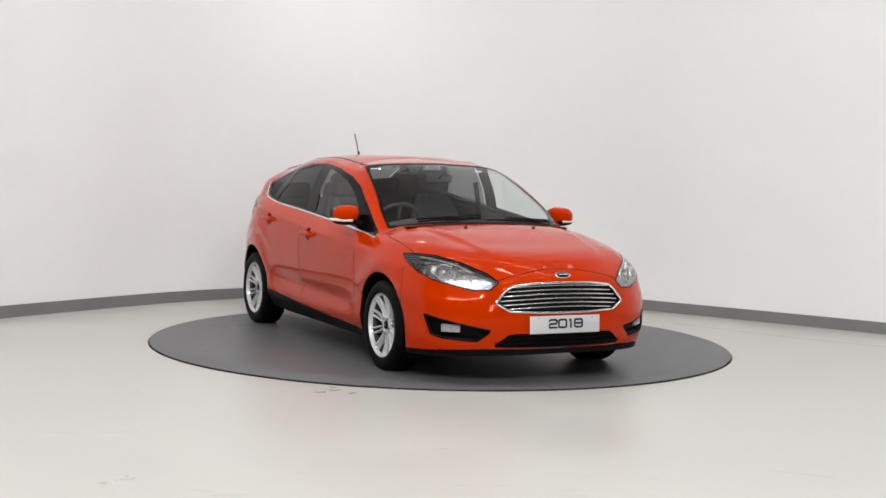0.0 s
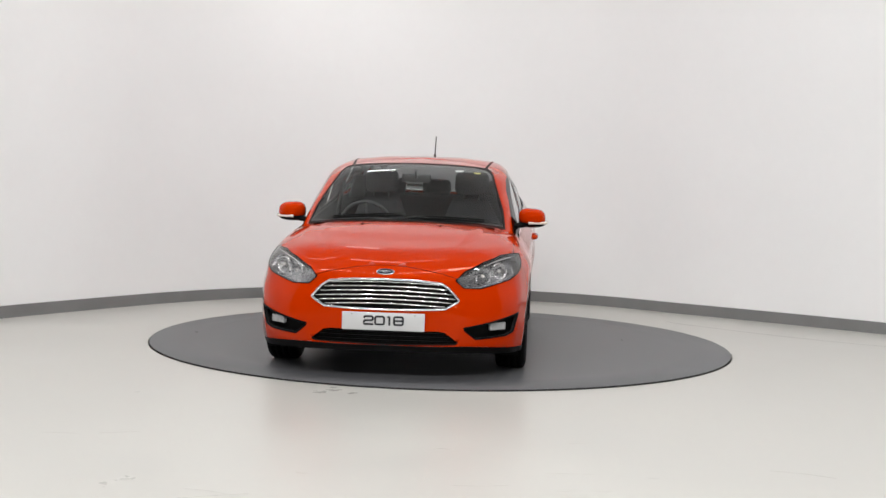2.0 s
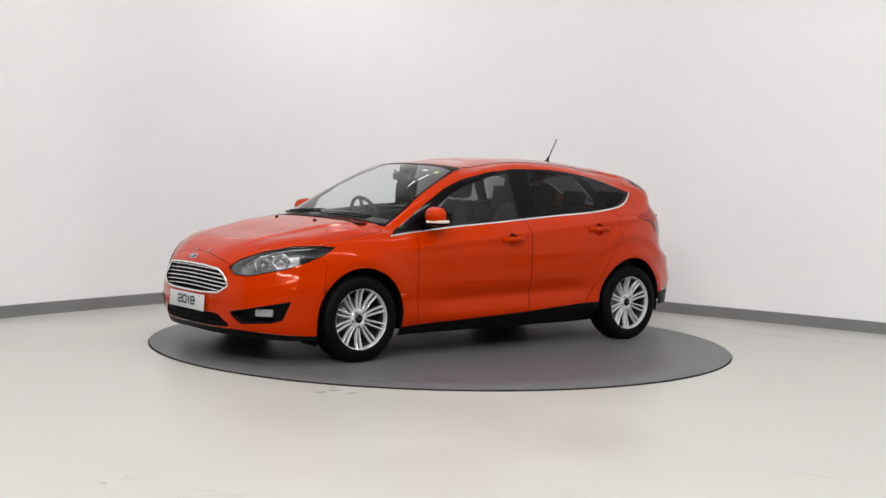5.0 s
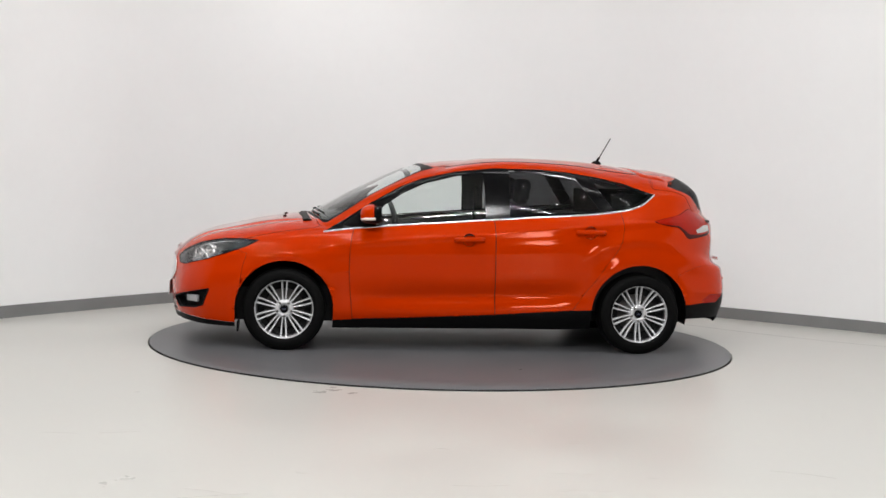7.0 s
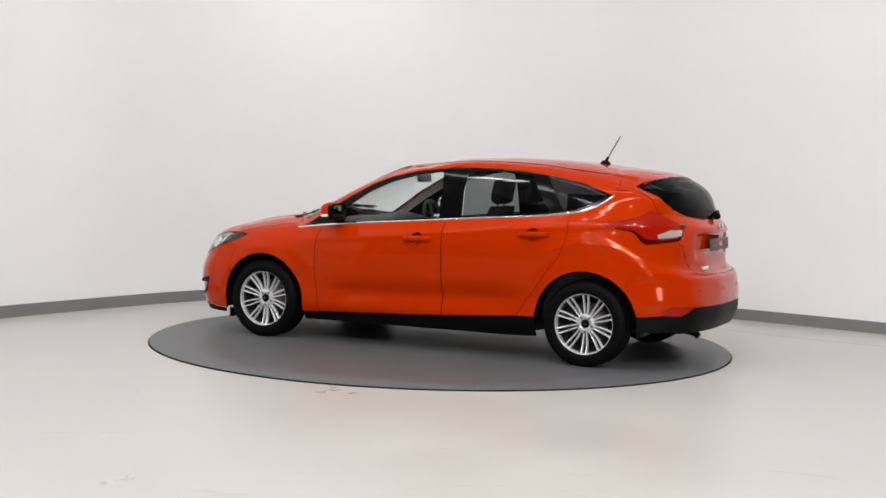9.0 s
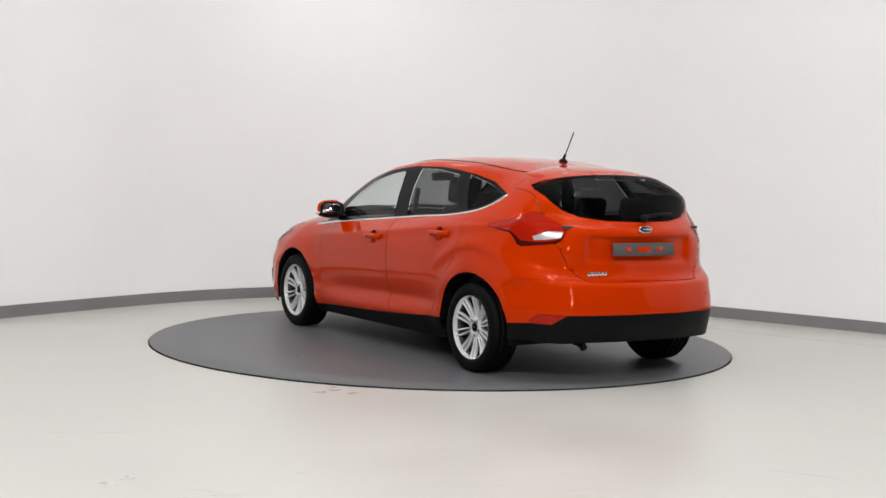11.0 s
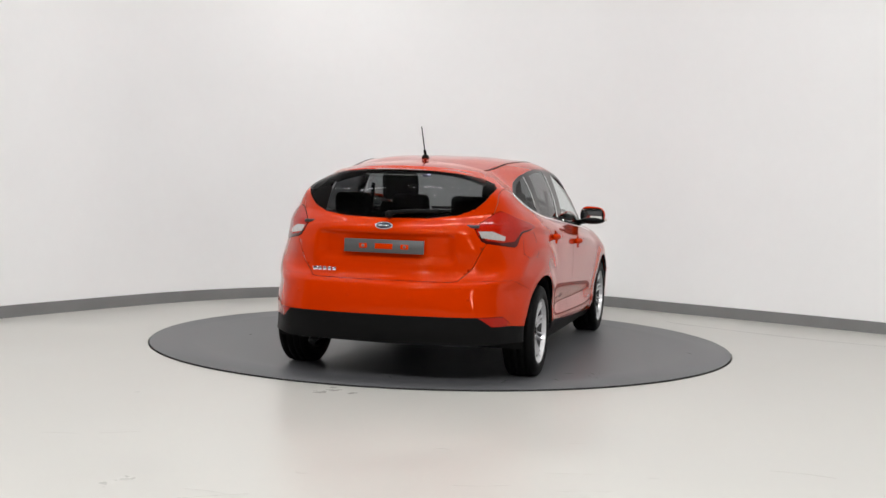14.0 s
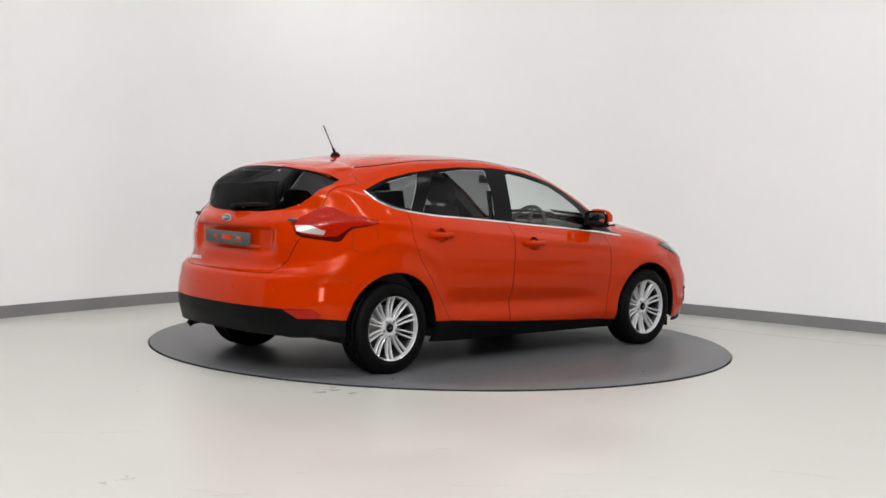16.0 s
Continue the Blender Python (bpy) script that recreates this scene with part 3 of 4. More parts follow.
def build_interior(car):
    # tub with door cards
    bm = bmesh.new()
    rows = []
    for x, w, z in ((1.12, .62, .80), (1.0, .68, .84), (.6, .735, .90), (0, .75, .94), (-.6, .75, .985), (-1.2, .73, 1.03), (-1.5, .68, 1.04), (-1.9, .52, 1.0)):
        rows.append([bm.verts.new((x, y, zz)) for y, zz in ((-w - .043, z - .004), (-w, z - .03), (-w + .01, .55), (-w + .06, .30), (0, .28), (w - .06, .30), (w - .01, .55), (w, z - .03), (w + .043, z - .004))])
    for a, b in zip(rows, rows[1:]):
        for k in range(8):
            bm.faces.new((a[k], b[k], b[k + 1], a[k + 1]))
    bm.faces.new(rows[0])
    bm.faces.new(rows[-1])
    part("cabin_lining", bm, TRIM_IN, car, "dark grey cabin floor and door cards")
    # dashboard
    prof = [(1.06, .90), (.92, .945), (.74, .955), (.64, .93), (.60, .87), (.63, .78), (.72, .62), (.80, .45), (1.05, .45)]
    bm = bmesh.new()
    cols = []
    for k in range(15):
        y = .70 * (k / 7 - 1)
        hump = .028 * math.exp(-((y + .36) / .16) ** 2)
        cols.append([bm.verts.new((x - .05 * (y / .7) ** 2 * (1 if x > .9 else .2), y, z + (hump if z > .85 and x < .9 else 0) - .02 * (y / .7) ** 4)) for x, z in prof])
    for a, b in zip(cols, cols[1:]):
        for k in range(len(prof) - 1):
            bm.faces.new((a[k], b[k], b[k + 1], a[k + 1]))
    bmesh.ops.recalc_face_normals(bm, faces=bm.faces[:])
    part("dashboard", bm, TRIM_IN, car, "dark grey soft dashboard")
    # steering wheel on the right-hand side
    sw = bmesh.new()
    R, r = .185, .015
    rings = []
    for k in range(40):
        a = 2 * math.pi * k / 40
        rings.append([sw.verts.new(((R + r * math.cos(t)) * math.cos(a), (R + r * math.cos(t)) * math.sin(a), r * math.sin(t))) for t in [2 * math.pi * j / 10 for j in range(10)]])
    for k in range(40):
        a, b = rings[k], rings[(k + 1) % 40]
        for j in range(10):
            sw.faces.new((a[j], b[j], b[(j + 1) % 10], a[(j + 1) % 10]))
    spokes = [tube([(0, 0, -.02), (.18 * math.cos(a), .18 * math.sin(a), 0)], .014, 8) for a in (0, math.pi, -math.pi / 2)]
    boss = ball(.07, 1, .8, .4, at=pose(0, 0, -.015))
    part("steering_wheel", join(sw, boss, *spokes), TRIM_IN, car, "dark steering wheel on the right", at=pose(.43, -.37, .90, 0, -68, 0) @ pose(0, 0, 0, 0, 0, 90))
    # seats
    for x, y, wide in ((-.18, .37, .50), (-.18, -.37, .50)):
        seat = part("front_seat", seat_shape(wide), CLOTH, car, "dark cloth front seat", at=pose(x, y, 0))
        head = box(.10, .27, .19, .045, 4, at=pose(-.30, 0, 1.19, 0, -10, 0))
        part("headrest", head, CLOTH, seat)
        for py in (.06, -.06):
            part("headrest_post", tube([(-.27, py, 1.0), (-.29, py, 1.13)], .007, 8), CHROME, seat)
    bench = join(box(.50, 1.28, .20, .06, 3, at=pose(-.98, 0, .50, 0, -8, 0)), box(.15, 1.30, .56, .06, 3, at=pose(-1.34, 0, .78, 0, -20, 0)))
    b = part("rear_bench", bench, CLOTH, car, "dark cloth rear bench")
    for y in (.40, -.40, 0):
        part("headrest", box(.09, .25, .15, .04, 3, at=pose(-1.46, y, 1.10, 0, -14, 0)), CLOTH, b)
    part("parcel_shelf", box(.42, 1.15, .02, .006, at=pose(-1.72, 0, 1.0)), TRIM_IN, car)
    part("rear_view_mirror", join(box(.03, .22, .065, .014, 3, at=pose(.37, 0, 1.265, 0, 8, 0)), tube([(.38, 0, 1.27), (.45, 0, 1.33)], .010, 8)), TRIM_IN, car, "dark interior mirror")
    for s in (1, -1):
        part("rear_pillar_trim", box(.62, .02, .20, .008, at=pose(-1.42, s * .66, 1.10, s * 14, 0, s * 9)), TRIM_IN, car)
    # seat belts at the middle pillars
    for s in (1, -1):
        part("seat_belt", tube(spline([(-.26, s * .65, 1.20), (-.24, s * .69, .9), (-.22, s * .71, .45)], 5), .02, 6, squash=(.003, .022)), PLASTIC, car)


def seat_shape(w):
    cushion = box(.52, w, .16, .055, 3, at=pose(.02, 0, .52, 0, -8, 0))
    back = bmesh.new()
    rows = []
    for k in range(10):
        t = k / 9
        hw = w / 2 * (.90 + .12 * math.sin(math.pi * min(1, t * 1.3))) * (1 - .38 * t ** 4)
        x, z, th = -.16 - .15 * t, .50 + .58 * t, .065 * (1 - .35 * t)
        rows.append([back.verts.new((x + dx * th, y * hw, z)) for dx, y in ((1.25, -.97), (.7, -.62), (.75, 0), (.7, .62), (1.25, .97), (.2, 1.0), (-1, .8), (-1.1, 0), (-1, -.8), (.2, -1.0))])
    for a, b in zip(rows, rows[1:]):
        for i in range(10):
            back.faces.new((a[i], a[(i + 1) % 10], b[(i + 1) % 10], b[i]))
    back.faces.new(rows[-1])
    bmesh.ops.recalc_face_normals(back, faces=back.faces[:])
    return join(cushion, back)


def build_trims(car, tree, doors, tailgate):
    """Chrome waist lines, roof strips, mirrors, handles, spoiler, aerial, wipers, badges and plates."""
    for s in (1, -1):
        pts = []
        for x, z in spline([(1.05, .868), (.82, .897), (.486, .928), (.07, .959), (-.224, .983), (-.56, 1.009), (-.983, 1.041), (-1.13, 1.060), (-1.26, 1.085), (-1.36, 1.125), (-1.455, 1.195)], 6):
            q = on_body(tree, x, z)
            if q is not None:
                pts.append(Vector((q.x, s * (q.y + .001), q.z)))
        part("waist_trim", tube(pts, .008, 8, squash=(.006, .0085)), CHROME, car, "chrome strip under the side windows")
        pts = []
        for k in range(30):
            x = .19 - 1.55 * k / 29
            y = .515 + .03 * math.sin(math.pi * min(1, k / 20)) - .05 * max(0, (k - 15) / 14) ** 2
            hit = tree.ray_cast(Vector((x, y, 2)), Vector((0, 0, -1)))[0]
            if hit is not None:
                pts.append(Vector((hit.x, s * hit.y, hit.z - .001)))
        part("roof_strip", tube(pts, .008, 8, squash=(.011, .003)), PLASTIC, car, "black roof joint strip")
    # spoiler over the rear window
    bm = bmesh.new()
    rows = []
    def roof_z(x, y):
        hit = tree.ray_cast(Vector((x, y, 2)), Vector((0, 0, -1)))[0]
        return hit.z

    for k in range(21):
        u = k / 10 - 1
        y = .50 * u
        tip = -1.705 + .07 * abs(u) ** 2.4
        front = -1.33 - .05 * abs(u) ** 2
        za, zb, zc = roof_z(front, y), roof_z(-1.44, y), roof_z(-1.53, y)
        zt = zc - .016 - .012 * abs(u) ** 3
        pr = [(front, y, za - .003), (front - .012, y, za + .004), (-1.44, y, zb + .005), (-1.53, y, zc + .008), (tip + .05, y * 1.06, zt + .006), (tip + .012, y * 1.08, zt - .004), (tip, y * 1.08, zt - .012),
              (tip + .006, y * 1.08, zt - .024), (tip + .05, y * 1.06, zt - .034), (-1.5, y, zt - .05)]
        rows.append([bm.verts.new(q) for q in pr])
    for a, b in zip(rows, rows[1:]):
        for i in range(9):
            f = bm.faces.new((a[i], a[i + 1], b[i + 1], b[i]))
            f.material_index = 1 if i >= 7 else 0
    bm.faces.new(rows[0]), bm.faces.new(rows[-1])
    bmesh.ops.recalc_face_normals(bm, faces=bm.faces[:])
    spoiler = part("spoiler", bm, [PAINT, PLASTIC], car, "red roof spoiler with black underside")
    part("brake_light", box(.012, .26, .014, .003, at=pose(-1.690, 0, 1.336)), RED_LENS, spoiler, "thin high brake light")
    # door mirrors
    for s in (1, -1):
        cap = ball(1, .085, .098, .070, u=28, v=18)
        for v in cap.verts:
            v.co.y = math.copysign(.105 * (abs(v.co.y) / .105) ** .8, v.co.y)
            v.co.z = math.copysign(.070 * (abs(v.co.z) / .070) ** .8, v.co.z)
            v.co.x = v.co.x * (1.0 if v.co.x > 0 else .45)
            v.co.z += -.012 * (v.co.y / .1) if v.co.y < 0 else 0
            v.co.z = max(v.co.z, -.036)
        cap.transform(pose(.70, .895, 1.008, 0, 0, -6))
        if s < 0:
            cap2 = mirrored(cap)
            cap.free()
            cap = cap2
        m = part("door_mirror", cap, PAINT, car, "red door mirror with black foot")
        foot = tube(spline([(.72, s * .745, .945), (.715, s * .80, .952), (.705, s * .88, .962)], 6), .03, 10, squash=(.045, .020))
        part("mirror_foot", foot, PLASTIC, m, "black mirror foot")
        under = ball(1, .082, .101, .030, at=pose(.697, s * .893, .966, 0, 0, -s * 6))
        part("mirror_base", under, PLASTIC, m)
        ind = tube(spline([(.776, s * .87, .972), (.766, s * .94, .973), (.725, s * .996, .975), (.68, s * 1.002, .977)], 6), .008, 8, squash=(.010, .011))
        part("mirror_indicator", ind, ORANGE, m, "clear side indicator")
        rimb = box(.02, .185, .115, .045, 4, at=pose(.668, s * .893, 1.008, 0, 0, -s * 6))
        part("mirror_rim", rimb, PLASTIC, m)
        part("mirror_glass", box(.006, .165, .098, .003, 2, at=pose(.657, s * .893, 1.008, 0, 0, -s * 6)), MIRROR, m, "mirror glass")
    # door handles
    for i, ob in enumerate(doors):
        s = 1 if i % 2 == 0 else -1
        hx, hz = HANDLES[i // 2]
        q = on_body(tree, hx, hz)
        y = q.y if q is not None else .88
        bar = tube(spline([(hx + .105, s * (y + .002), hz), (hx + .085, s * (y + .026), hz + .002), (hx, s * (y + .034), hz + .004), (hx - .085, s * (y + .030), hz + .006), (hx - .11, s * (y + .004), hz + .006)], 6), .012, 10, squash=(.011, .019))
        part("door_handle", bar, PAINT, ob, "red door handle")
    # aerial
    foot = ball(1, .042, .026, .030, at=pose(-1.15, 0, 1.420))
    aer = part("aerial", foot, PLASTIC, car, "short black roof aerial")
    part("aerial_collar", tube([(-1.150, 0, 1.435), (-1.172, 0, 1.474)], .010, 10), PLASTIC, aer)
    part("aerial_rod", tube([(-1.155, 0, 1.44), (-1.20, 0, 1.522), (-1.262, 0, 1.632)], .0042, 8), PLASTIC, aer)
    # wipers
    for pts in ([(1.11, -.52, .985), (1.12, -.30, 1.0), (1.105, -.02, 1.015)], [(1.13, .0, .995), (1.125, .25, .998), (1.08, .56, .985)]):
        w = part("wiper", tube(spline(pts, 8), .007, 8), PLASTIC, car, "black windscreen wiper")
        part("wiper_blade", tube(spline([(x - .035, y, z + .012) for x, y, z in pts], 8), .006, 6), RUBBER, w)
    part("cowl", tube(spline([(1.165, -.64, .942), (1.19, -.3, .968), (1.20, 0, .974), (1.19, .3, .968), (1.165, .64, .942)], 8), .02, 8, squash=(.035, .010)), PLASTIC, car, "black cowl strip")
    rw = part("rear_wiper", join(ball(.026, at=pose(-2.012, -.02, 1.062)), tube(spline([(-2.015, -.02, 1.072), (-1.985, -.16, 1.085), (-1.94, -.32, 1.088)], 6), .011, 8, squash=(.010, .013))), PLASTIC, car, "black rear wiper")
    # washer jets
    for y in (.27, -.27):
        hit = tree.ray_cast(Vector((1.34, y, 2)), Vector((0, 0, -1)))[0]
        if hit is not None:
            part("washer_jet", ball(1, .016, .012, .008, at=pose(hit.x, hit.y, hit.z + .003)), PLASTIC, car)
    # oval badges
    for x, z, turn, w, h in ((2.163, .697, -38, .058, .023), (-2.050, .992, 12, .058, .024)):
        disc = lathe([(0, .006), (.8, .0055), (.93, .004), (1.0, .0)], 40, "z")
        facing = pose(x, 0, z, 0, 0, 0) @ (pose(0, 0, 0, 0, 90 + turn, 0) if x > 0 else pose(0, 0, 0, 0, -90 + turn, 0))
        disc.transform(facing @ Matrix.Diagonal((h, w, 1, 1)))
        bd = part("badge", disc, CHROME, car, "blue oval badge with a chrome rim")
        inner = lathe([(0, .0075), (.82, .0068), (.86, .004)], 40, "z")
        inner.transform(facing @ Matrix.Diagonal((h, w, 1, 1)))
        part("badge_field", inner, BLUE, bd)
        bar = tube([Vector((0, -.034, .0082)), Vector((0, .034, .0082))], .003, 6, squash=(.004, .0015))
        bar.transform(facing)
        part("badge_mark", bar, CHROME, bd)
    # number plates
    plate = part("front_plate", box(.006, .522, .112, .003, 2, at=pose(2.212, 0, .387, 0, -3, 0)), PLATE, car, "white plate with black figures 2018")
    face = pose(2.2165, 0, .393, 0, -3, 0) @ pose(0, 0, 0, 90, 0, 90)
    for k, figure in enumerate("2018"):
        part("plate_figure", figure_shape(figure), INK, plate, "square black figure " + figure, at=face @ pose((-.093, -.022, .038, .097)[k], 0, 0), flat=True)
    part("plate_line", box(.001, .17, .004, at=pose(2.2168, 0, .340, 0, -3, 0)), INK, plate)
    for y in (.2, -.2):
        part("plate_screw", ball(.004, at=pose(2.2155, y, .43)), STEEL, plate)
    holder = bmesh.new()
    bmesh.ops.create_cube(holder, size=1, matrix=pose(-2.040, 0, .862, 0, 3, 0) @ Matrix.Diagonal((.010, .520, .084, 1)))
    bmesh.ops.bevel(holder, geom=holder.edges[:], offset=.002, segments=1, affect="EDGES")
    hp = part("rear_plate_holder", holder, PLATE_BACK, car, "empty grey plate holder with red slots")
    for y, w, h in ((0, .115, .034), (.135, .052, .030), (-.135, .052, .030)):
        part("holder_slot", box(.004, w, h, .0019, 2, at=pose(-2.0455, y, .862, 0, 3, 0)), PAINT, hp)
        if y:
            part("holder_screw", ball(.010, .5, 1, 1, at=pose(-2.048, y, .862)), STEEL, hp)
    # model name on the tailgate, drawn as a plain raised bar of its size
    for k in range(5):
        part("name_mark", box(.006, .024 if k else .034, .024, .003, 2, at=pose(-2.043, .448 - .031 * k, .708, 0, 0, 0) @ pose(0, 0, 0, -12, 0, -6)), CHROME, tailgate, "small chrome lettering bar")
    # parking sensors in the rear bumper
    for y in (.55, .2, -.2, -.55):
        hit = tree.ray_cast(Vector((-4, y, .56)), Vector((1, 0, 0)))[0]
        if hit is not None:
            part("parking_sensor", ball(.011, .35, 1, 1, at=pose(hit.x, hit.y, hit.z)), PAINT, car)
    # fuel flap on the right-hand rear quarter
    pts = [on_body(tree, x, z) for x, z in ((-1.46, .955), (-1.62, .945), (-1.64, .83), (-1.60, .80), (-1.47, .80), (-1.45, .83))]
    if all(p is not None for p in pts):
        part("fuel_flap_joint", tube([Vector((p.x, -p.y - .0003, p.z)) for p in pts], .0016, 6, closed=True), DARK, car, "fuel flap joint")
    # stickers inside the windscreen and along the rear window
    for y, z, w, h, mt in ((.33, 1.335, .06, .022, PAPER), (.465, 1.322, .05, .02, YELLOW)):
        hit = tree.ray_cast(Vector((3, y, z)), Vector((-1, 0, 0)))[0]
        if hit is not None:
            part("sticker", box(.002, w, h, at=pose(hit.x - .03, y, hit.z, 0, -60, 0)), mt, car, "small paper sticker")
    for k in range(12):
        y = .20 - .0285 * k
        part("window_lettering", box(.002, .020, .008, at=pose(-1.782, y, 1.308, 0, 35, 0)), PAPER, car, "small white lettering bar")
    part("window_mark", box(.002, .05, .018, at=pose(-1.782, -.19, 1.308, 0, 35, 0)), LILAC, car, "small lilac mark")


def figure_shape(figure):
    """A broad square-shouldered figure of flat strokes, 62 mm tall."""
    w, h, r, t = .028, .0245, .011, .0062

    def corner(cx, cy, a0):
        return [(cx + r * math.cos(radians(a0 + 18 * k)), cy + r * math.sin(radians(a0 + 18 * k))) for k in range(6)]

    ring = corner(w - r, h - r, 0) + corner(-w + r, h - r, 90) + corner(-w + r, -h + r, 180) + corner(w - r, -h + r, 270)
    if figure == "0":
        lines = [(ring, True)]
    elif figure == "8":
        lines = [(ring, True), ([(-w, 0), (w, 0)], False)]
    elif figure == "1":
        lines = [([(-.012, h - .004), (0, h), (.002, h - .001), (.002, -h - t * .8)], False)]
    else:
        lines = [([(-w, h - .012)] + corner(-w + r, h - r, 90)[::-1][1:] + corner(w - r, h - r, 0)[::-1] + corner(w - r, r - .001, 270)[::-1][:5]
                  + corner(-w + r, -r - .001, 90)[1:] + [(-w, -h), (w + t * .6, -h)], False)]
    bms = []
    for pts, closed in lines:
        bm = bmesh.new()
        n = len(pts)
        rows = []
        for i, p in enumerate(pts):
            a = pts[i - 1] if i or closed else p
            b = pts[(i + 1) % n] if i < n - 1 or closed else p
            d = Vector((b[0] - a[0], b[1] - a[1])).normalized()
            side = Vector((-d.y, d.x)) * t
            rows.append([bm.verts.new((p[0] + q * side.x, p[1] + q * side.y, z)) for q, z in ((1, 0), (1, .0008), (-1, .0008), (-1, 0))])
        for i in range(n if closed else n - 1):
            p, q = rows[i], rows[(i + 1) % n]
            for k in range(4):
                bm.faces.new((p[k], p[(k + 1) % 4], q[(k + 1) % 4], q[k]))
        bmesh.ops.recalc_face_normals(bm, faces=bm.faces[:])
        bms.append(bm)
    return join(*bms)
# ---------------- the car ----------------
# The body is lofted between rings that run from the middle of the nose round the side to the middle of the tail.
AXLE, HUB, TYRE = 1.324, 0.300, 0.302
HANDLES = [(-.02, .833), (-.93, .905)]
ARCHES = {AXLE: 0.356, -AXLE: 0.370}
LOW = [
    # lower edge of the skirts
    [(2.165, 0, .195), (2.14, .35, .19), (2.02, .63, .18), (1.87, .79, .172), (1.60, .86, .168), (.95, .80, .162), (.4, .80, .165), (-.30, .80, .17),
     (-.9, .80, .178), (-1.4, .82, .24), (-1.78, .80, .275), (-1.99, .625, .268), (-2.07, .35, .268), (-2.085, 0, .268)],
    [(2.19, 0, .27), (2.165, .35, .27), (2.05, .65, .27), (1.90, .805, .27), (1.6, .874, .26), (.95, .862, .26), (.4, .865, .265), (-.30, .865, .275),
     (-.9, .865, .29), (-1.4, .865, .33), (-1.79, .818, .36), (-2.015, .66, .362), (-2.112, .36, .365), (-2.137, 0, .365)],
    [(2.20, 0, .40), (2.175, .36, .40), (2.07, .66, .40), (1.91, .815, .40), (1.6, .882, .41), (.95, .876, .42), (.4, .873, .42), (-.30, .873, .43),
     (-.9, .873, .44), (-1.4, .88, .46), (-1.80, .832, .47), (-2.035, .67, .455), (-2.13, .36, .455), (-2.155, 0, .455)],
    # bumper height
    [(2.20, 0, .52), (2.17, .36, .52), (2.05, .66, .53), (1.89, .82, .54), (1.58, .888, .56), (.94, .892, .58), (.4, .892, .58), (-.30, .892, .59),
     (-.9, .892, .60), (-1.4, .893, .61), (-1.79, .832, .60), (-2.025, .67, .585), (-2.12, .36, .585), (-2.145, 0, .585)],
    [(2.185, 0, .655), (2.14, .37, .655), (2.0, .645, .665), (1.84, .795, .69), (1.53, .872, .71), (.92, .89, .72), (.4, .897, .735), (-.30, .897, .75),
     (-.9, .897, .77), (-1.4, .890, .78), (-1.76, .825, .76), (-1.945, .655, .70), (-2.03, .36, .678), (-2.056, 0, .672)],
    # front edge of the bonnet, shoulder, rear lamps
    [(2.11, 0, .735), (2.07, .37, .742), (1.93, .615, .772), (1.74, .75, .80), (1.42, .83, .825), (.88, .862, .815), (.4, .877, .845), (-.30, .879, .88),
     (-.9, .884, .92), (-1.4, .868, .93), (-1.74, .80, .91), (-1.93, .63, .88), (-2.012, .35, .87), (-2.032, 0, .87)],
    [(1.70, 0, .882), (1.68, .33, .888), (1.60, .52, .900), (1.47, .67, .903), (1.25, .778, .890), (.84, .832, .865), (.4, .84, .897), (-.30, .842, .94),
     (-.9, .847, .99), (-1.4, .825, 1.02), (-1.72, .765, 1.01), (-1.91, .58, .985), (-2.015, .33, .975), (-2.047, 0, .97)],
    # foot of the windscreen, waist line, foot of the rear window
    [(1.17, 0, .988), (1.15, .30, .985), (1.115, .51, .972), (1.07, .65, .951), (1.03, .735, .912), (.80, .80, .902), (.4, .80, .937), (-.30, .80, .985),
     (-.9, .80, 1.036), (-1.36, .775, 1.085), (-1.68, .705, 1.085), (-1.87, .50, 1.065), (-1.965, .28, 1.04), (-1.995, 0, 1.03)],
]
# rear corners drawn in, wing tops and bonnet a little lower: row, place in the row, shift
for row, at, dx, dy, dz in ((1, 10, 0, -.03, 0), (1, 11, .01, -.02, 0), (2, 9, 0, -.01, 0), (2, 10, .01, -.035, 0), (2, 11, .015, -.03, 0), (2, 12, .015, 0, 0), (2, 13, .012, 0, 0),
                            (3, 9, 0, -.012, 0), (3, 10, .01, -.045, 0), (3, 11, .02, -.035, 0), (3, 12, .015, 0, 0), (3, 13, .012, 0, 0),
                            (4, 9, 0, -.014, 0), (4, 10, .01, -.055, 0), (4, 11, .01, -.04, 0), (5, 8, 0, -.006, 0), (5, 9, 0, -.014, 0), (5, 10, .01, -.05, 0), (5, 11, .008, -.03, 0),
                            (6, 9, 0, -.008, 0), (6, 10, .005, -.03, 0), (6, 11, 0, -.015, 0), (5, 3, 0, -.012, -.005), (5, 4, 0, -.014, 0), (6, 3, 0, -.018, -.008), (6, 4, 0, -.016, -.004),
                            (5, 0, 0, 0, -.004), (5, 1, 0, 0, -.004), (5, 2, 0, 0, -.004), (6, 0, 0, 0, -.014), (6, 1, 0, 0, -.014), (6, 2, 0, -.008, -.012),
                            (7, 0, 0, 0, -.012), (7, 1, 0, 0, -.012), (7, 2, 0, 0, -.010), (7, 3, 0, 0, -.006)):
    x, y, z = LOW[row][at]
    LOW[row][at] = (x + dx, y + dy, z + dz)
